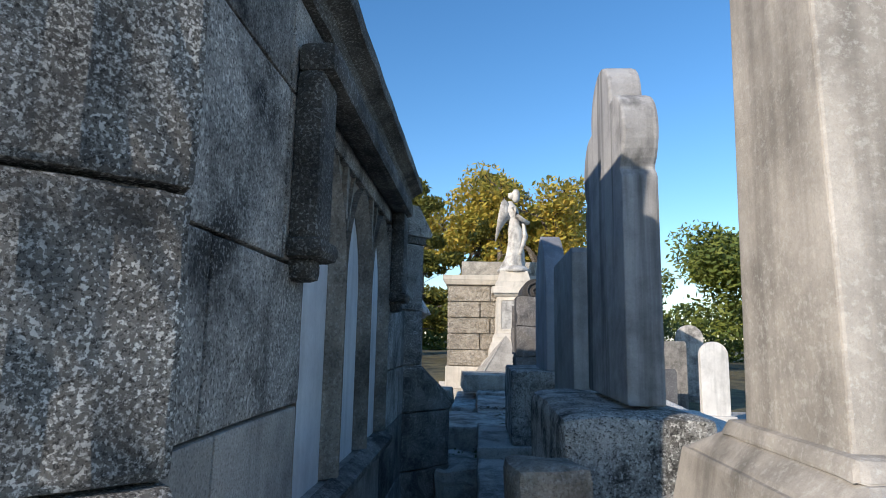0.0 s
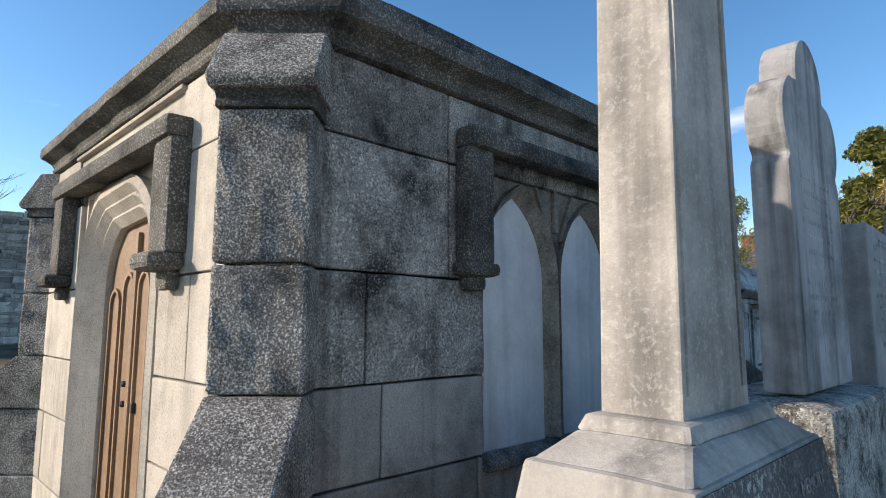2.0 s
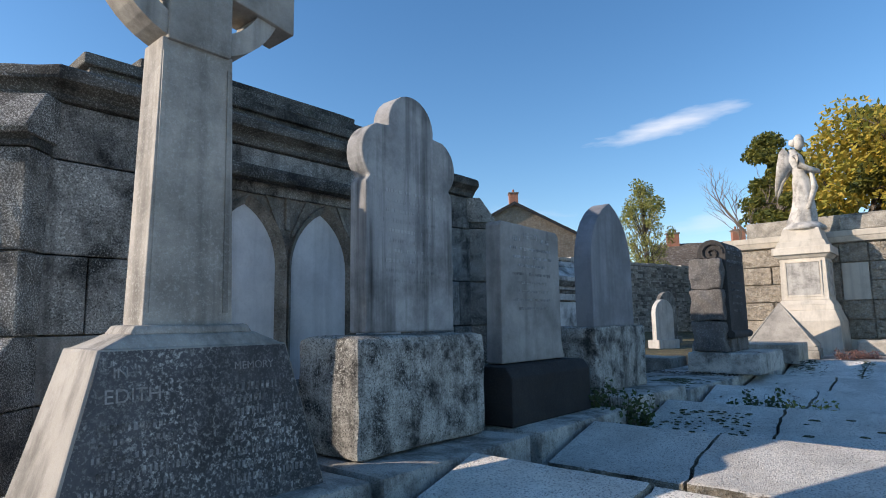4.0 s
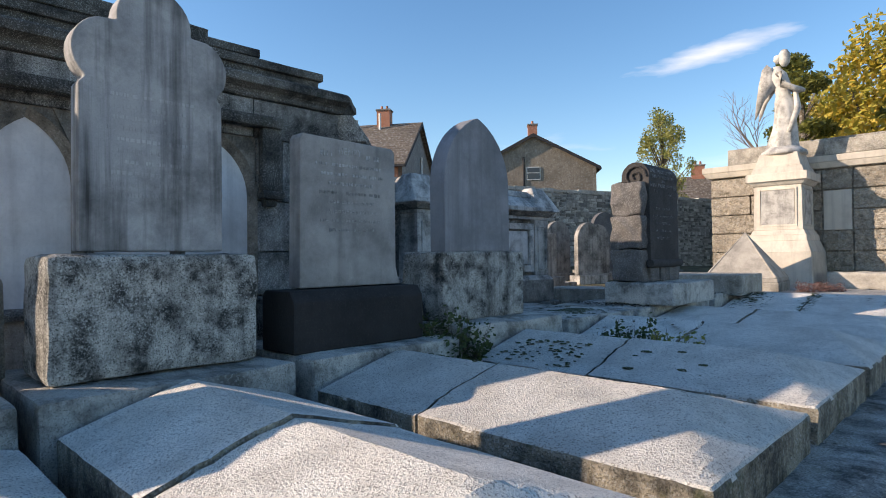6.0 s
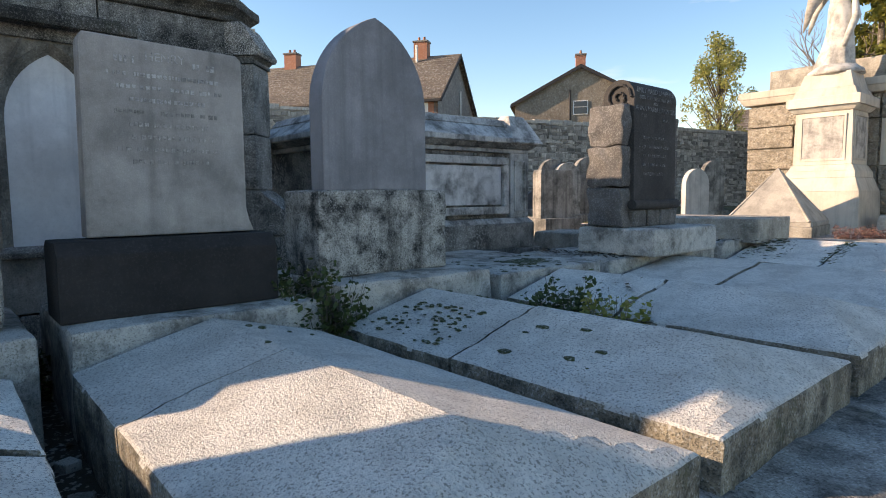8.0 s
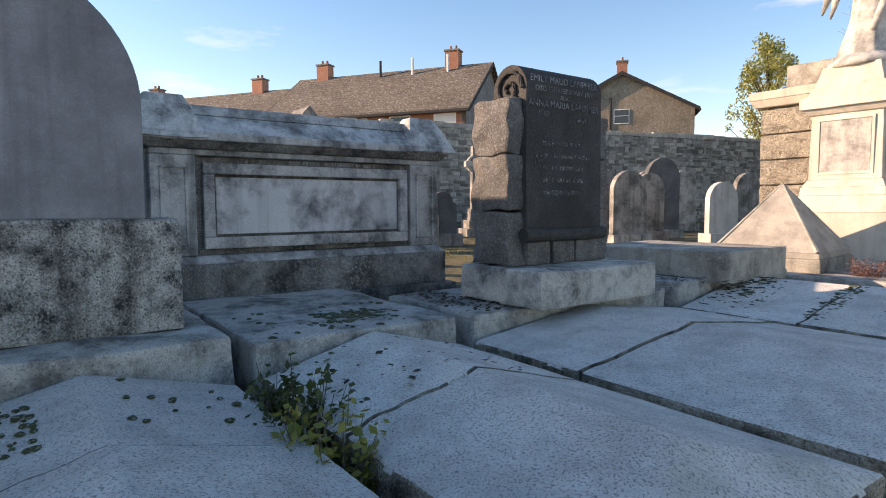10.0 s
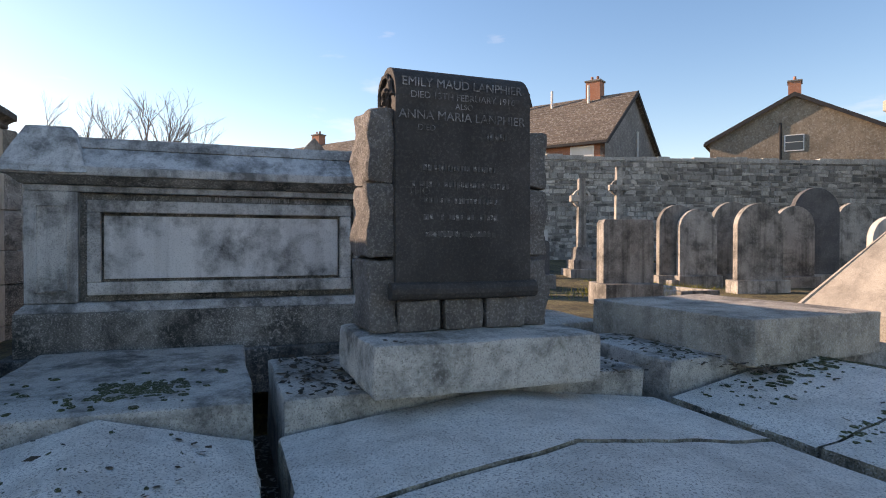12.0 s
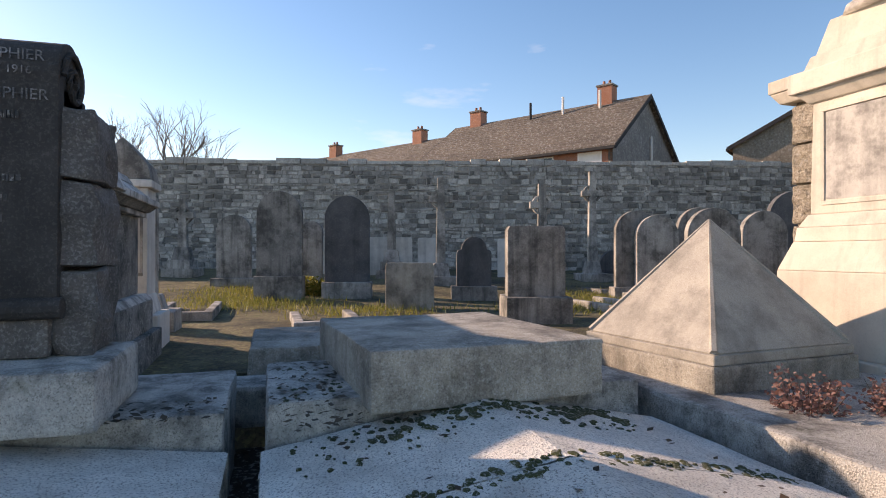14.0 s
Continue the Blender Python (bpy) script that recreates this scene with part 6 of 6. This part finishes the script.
tree(1.2, 33, 0.3, 10.4, 3.8, M_LEAF_FIR, 14000, 0.13, 8, "tall layered conifer in green and gold", conifer=True)
tree(4.4, 31, 0.3, 9.4, 4.0, M_LEAF_OAK, 12000, 0.16, 18, "round tree turning orange in autumn", depth=4)
tree(-5.6, 35, 0.3, 9.8, 3.2, M_LEAF_OAK, 0, 0.1, 9, "bare-branched tree with fine reddish twigs", bare=True, depth=6)
tree(-12.3, 38, 0.4, 9.4, 2.1, M_LEAF_BIRCH, 9000, 0.085, 10, "thin birch with sparse yellow-green leaves", oval=True)
for i, (x, y, h) in enumerate(((-45.5, 1.2, 12.4), (-47, -2.2, 12.0), (-46, -6.0, 11.6), (-49, 3.0, 11.4), (-44, -0.6, 11.8))):
    tree(x, y, 0.6, h, 3, M_LEAF_OAK, 0, 0.1, 20 + i, "leafless tree far beyond the wall", bare=True, depth=6)


# far line of trees to the north
def treeline():
    rnd = random.Random(8)
    clumps = [(Vector((x + rnd.uniform(-1, 1), 60 + rnd.uniform(-3, 3), rnd.uniform(0.5, 4.6))), rnd.uniform(1.2, 2.6)) for x in range(-14, 70, 1)]
    verts, faces = leaf_cloud(clumps, 26000, 0.3, rnd, 0.9)
    me = bpy.data.meshes.new("treeline")
    me.from_pydata(verts, [], faces)
    me.materials.append(M_LEAF_GREEN)
    tagged(new("treeline", me), "far line of green bushes beyond the graves", "trees", kind="stuff")


treeline()


# ---- moss, weeds, leaf litter and loose stones ----
def moss_patch(x0, x1, y0, y1, z, count, seed, size=0.03):
    """Low cushions of moss lying on a stone."""
    rnd = random.Random(seed)
    bm = bmesh.new()
    for _ in range(count):
        x, y, r = rnd.uniform(x0, x1), rnd.uniform(y0, y1), size * rnd.uniform(0.4, 1.4)
        zz = z(x, y) if callable(z) else z
        ring = []
        k = 8
        a0 = rnd.uniform(0, 6)
        top = bm.verts.new((x, y, zz + r * 0.16))
        for i in range(k):
            a = a0 + 2 * math.pi * i / k
            q = r * rnd.uniform(0.7, 1.25)
            ring.append(bm.verts.new((x + q * math.cos(a) * 1.3, y + q * math.sin(a), zz - 0.004)))
        mid = [bm.verts.new(((v.co.x * 0.75 + x * 0.25), (v.co.y * 0.75 + y * 0.25), zz + r * 0.1)) for v in ring]
        for i in range(k):
            j = (i + 1) % k
            bm.faces.new((ring[i], ring[j], mid[j], mid[i]))
            bm.faces.new((mid[i], mid[j], top))
    return solid("moss", bm, M_MOSS, "dark green moss cushions growing on the stone", "moss", kind="stuff")


def slab_z(y0, y1, x1=3.10, edge=0.45, ridge=0.60, hip=0.32):
    return lambda x, y: edge + (ridge - edge) * min(min(y - y0, y1 - y) * 2 / (y1 - y0), min(1.0, (x1 - x) / hip))


moss_patch(1.15, 1.75, 4.46, 4.85, slab_z(4.41, 5.60), 90, 1, 0.013)
moss_patch(1.1, 1.7, 5.0, 5.5, slab_z(4.41, 5.60), 14, 2, 0.016)
moss_patch(1.9, 2.6, 4.55, 4.9, slab_z(4.41, 5.60), 7, 3, 0.022)
moss_patch(1.1, 1.8, 5.8, 6.7, slab_z(5.72, 6.87), 45, 4, 0.014)
moss_patch(0.45, 0.8, 6.2, 6.6, 0.612, 110, 5, 0.022)
moss_patch(0.2, 0.95, 5.8, 6.8, 0.612, 50, 15, 0.018)
moss_patch(1.1, 1.5, 9.2, 10.7, slab_z(9.08, 11.0, ridge=0.63), 150, 6, 0.011)
moss_patch(0.2, 0.98, 9.14, 9.44, 0.637, 70, 7, 0.013)
moss_patch(1.86, 2.0, 9.2, 10.9, slab_z(9.08, 11.0, ridge=0.63), 160, 16, 0.014)
moss_patch(1.1, 1.35, 9.5, 10.7, slab_z(9.08, 11.0, ridge=0.63), 110, 17, 0.022)
moss_patch(1.2, 1.7, 3.3, 4.1, slab_z(3.13, 4.27), 5, 8, 0.022)


def litter(x0, x1, y0, y1, z, count, seed, mat, label, name, size=0.022):
    rnd = random.Random(seed)
    verts, faces = [], []
    for _ in range(count):
        p = Vector((rnd.uniform(x0, x1), rnd.uniform(y0, y1), 0))
        p.z = (z(p.x, p.y) if callable(z) else z) + rnd.uniform(0.003, 0.015)
        a = rnd.uniform(0, 6.28)
        s = size * rnd.uniform(0.5, 1.3)
        u = Vector((math.cos(a), math.sin(a), rnd.uniform(-0.3, 0.3))) * s
        w = Vector((-math.sin(a), math.cos(a), rnd.uniform(-0.3, 0.3))) * s * 0.55
        o = len(verts)
        verts += [tuple(p - u), tuple(p + w), tuple(p + u), tuple(p - w)]
        faces.append((o, o + 1, o + 2, o + 3))
    me = bpy.data.meshes.new(name)
    me.from_pydata(verts, [], faces)
    me.materials.append(mat)
    return tagged(new(name, me), label, "leaf litter", kind="stuff")


litter(0.02, 1.0, 7.02, 7.36, 0.61, 260, 1, M_DEAD_LEAF, "dark fallen leaves lying on the grave ledge", "leaf_litter")
litter(0.45, 1.2, 7.36, 7.5, 0.852, 12, 2, M_DEAD_LEAF, "dark fallen leaves lying on the grave ledge", "leaf_litter")
litter(0.1, 1.5, 9.12, 9.46, 0.64, 150, 3, M_DEAD_LEAF, "dark fallen leaves lying on the grave ledge", "leaf_litter")
litter(1.05, 2.9, 9.3, 10.8, slab_z(9.08, 11.0, ridge=0.63), 60, 4, M_DEAD_LEAF, "scattered fallen leaves on the slab", "leaf_litter")
litter(0.75, 1.1, 8.5, 8.95, 0.61, 60, 5, M_DEAD_LEAF, "dark fallen leaves lying on the grave ledge", "leaf_litter")
litter(1.1, 1.9, 5.8, 6.7, slab_z(5.72, 6.87), 30, 6, M_DEAD_LEAF, "scattered fallen leaves on the slab", "leaf_litter")
litter(-0.02, 3.05, 0.5, 11.0, 0.14, 1800, 7, M_DEAD_LEAF, "dark leaf litter in the gaps between slabs", "leaf_litter", 0.03)


def weed(x, y, z, spread, height, count, mat, seed, label, leaf=0.02):
    """A tangle of thin stems with small leaves."""
    rnd = random.Random(seed)
    t = thing("weed", (x, y, z), label, "weed")
    stems = bmesh.new()
    verts, faces = [], []
    for _ in range(count):
        a, r = rnd.uniform(0, 6.28), spread * math.sqrt(rnd.random())
        p = Vector((x + 0.5 * r * math.cos(a), y + 0.5 * r * math.sin(a), z))
        e = Vector((x + r * math.cos(a), y + r * math.sin(a), z + height * rnd.uniform(0.4, 1.0)))
        m = (p + e) / 2 + Vector((0, 0, height * 0.15))
        tube([p, m, e], [0.003, 0.0025, 0.0015], 3, bm=stems)
        for k in range(22):
            f = rnd.uniform(0.25, 1.0)
            c = p.lerp(e, f) + Vector((rnd.gauss(0, 0.02), rnd.gauss(0, 0.02), rnd.gauss(0.01, 0.015)))
            u = Vector((rnd.gauss(0, 1), rnd.gauss(0, 1), rnd.gauss(0.2, 0.6))).normalized() * leaf * rnd.uniform(0.6, 1.3)
            w = u.orthogonal().normalized() * u.length * 0.6
            o = len(verts)
            verts += [tuple(c - u), tuple(c + w), tuple(c + u), tuple(c - w)]
            faces.append((o, o + 1, o + 2, o + 3))
    part("stem", stems, M_BARK, t)["kind"] = "stuff"
    me = bpy.data.meshes.new("leaves")
    me.from_pydata(verts, [], faces)
    me.materials.append(mat)
    ob = new("foliage", me)
    ob.parent = t
    ob.matrix_parent_inverse = t.matrix_basis.inverted()


weed(0.92, 4.36, 0.12, 0.26, 0.66, 110, M_WEED, 1, "dark green weed growing from the gap between slabs")
weed(0.66, 4.34, 0.12, 0.22, 0.66, 80, M_WEED, 2, "dark green weed growing from the gap between slabs")
weed(1.35, 5.66, 0.14, 0.14, 0.42, 30, M_WEED, 3, "small green weed sprouting between two slabs")
weed(1.62, 5.67, 0.14, 0.18, 0.52, 60, M_WEED, 4, "small green weed sprouting between two slabs")
weed(1.95, 5.66, 0.14, 0.2, 0.46, 50, M_GRASS, 5, "dry yellow-green weed between two slabs")
weed(1.5, 11.5, 0.45, 0.18, 0.26, 60, M_WEED_RED, 6, "dry reddish weed beside the pyramid plinth", 0.012)
weed(1.72, 11.85, 0.45, 0.2, 0.26, 70, M_WEED_RED, 7, "dry reddish weed beside the pyramid plinth", 0.012)
weed(0.15, 3.1, 0.0, 0.2, 0.45, 30, M_WEED, 8, "dark weed growing behind the headstones")
weed(-0.2, 5.3, 0.0, 0.3, 0.5, 40, M_WEED, 9, "dark weed growing behind the headstones")
x, y = spot(12.6, -0.225)
weed(x, y, 0.3, 0.35, 0.5, 60, M_GRASS, 10, "bright green weed at the foot of headstones", 0.05)
for i, (d, u) in enumerate(((11.5, -0.35), (11.0, -0.3), (12.8, -0.34), (10.5, 0.2), (11.5, 0.28), (13.0, 0.27), (9.8, -0.12))):
    x, y = spot(d, u)
    rnd = random.Random(100 + i)
    verts, faces = [], []
    for _ in range(900):
        p = Vector((x + rnd.gauss(0, 0.5), y + rnd.gauss(0, 0.6), 0))
        p.z = ground_height(p.x, p.y)
        e = p + Vector((rnd.gauss(0, 0.05), rnd.gauss(0, 0.05), rnd.uniform(0.05, 0.16)))
        w = Vector((rnd.gauss(0, 1), rnd.gauss(0, 1), 0)).normalized() * 0.008
        o = len(verts)
        verts += [tuple(p - w), tuple(p + w), tuple(e)]
        faces.append((o, o + 1, o + 2))
    me = bpy.data.meshes.new("grass_tuft")
    me.from_pydata(verts, [], faces)
    me.materials.append(M_GRASS)
    tagged(new("grass_tuft", me), "tufts of yellowing rough grass between graves", "grass", kind="stuff")


# loose stones in the passage behind the headstones and in the gaps
def loose(x, y, z, sx, sy, sz, seed, mat, label, turn=0.0):
    bm = block(-sx / 2, sx / 2, -sy / 2, sy / 2, 0, sz, min(sx, sy, sz) * 0.15, 4, min(sx, sy, sz) * 0.12, 5, seed=seed)
    bm.transform(pose(x, y, z, 0, 0, turn))
    return solid("loose_stone", bm, mat, label, "stone", "loose stones")


solid("passage_floor", block(-0.56, 0.02, 0.5, 8.2, -0.3, -0.02, 0.0, 14, 0.04, 4), M_SOIL, "dark earth and rubble between mausoleum and headstones", "soil", kind="structure")
loose(0.18, 1.76, -0.3, 0.21, 0.21, 1.38, 1, M_BOX, "square broken stone post with pale top", 12)
for i, (x, y, sx, sy, sz) in enumerate(((0.0, 3.0, 0.34, 0.6, 0.28), (0.02, 3.9, 0.4, 0.7, 0.36), (-0.05, 5.0, 0.5, 0.8, 0.48), (-0.3, 2.6, 0.25, 0.3, 0.15), (-0.35, 3.6, 0.3, 0.25, 0.2), (-0.3, 4.4, 0.3, 0.4, 0.2), (-0.1, 6.0, 0.4, 0.5, 0.35), (-0.38, 5.3, 0.25, 0.3, 0.4))):
    loose(x, y, -0.06, sx, sy, sz + 0.04, i * 2.2, M_LEDGE, "fallen grey stone block in the passage", 7 * math.sin(i * 5))
for i in range(26):
    rnd = random.Random(300 + i)
    gy = rnd.choice((3.06, 4.34, 5.66, 6.92, 9.01))
    s = rnd.uniform(0.06, 0.12)
    loose(rnd.uniform(1.0, 2.9), gy + rnd.uniform(-0.01, 0.01), 0.12, s, s * 0.8, s * 0.6, i, M_LEDGE, "small broken stone in the gap between slabs", rnd.uniform(0, 90))
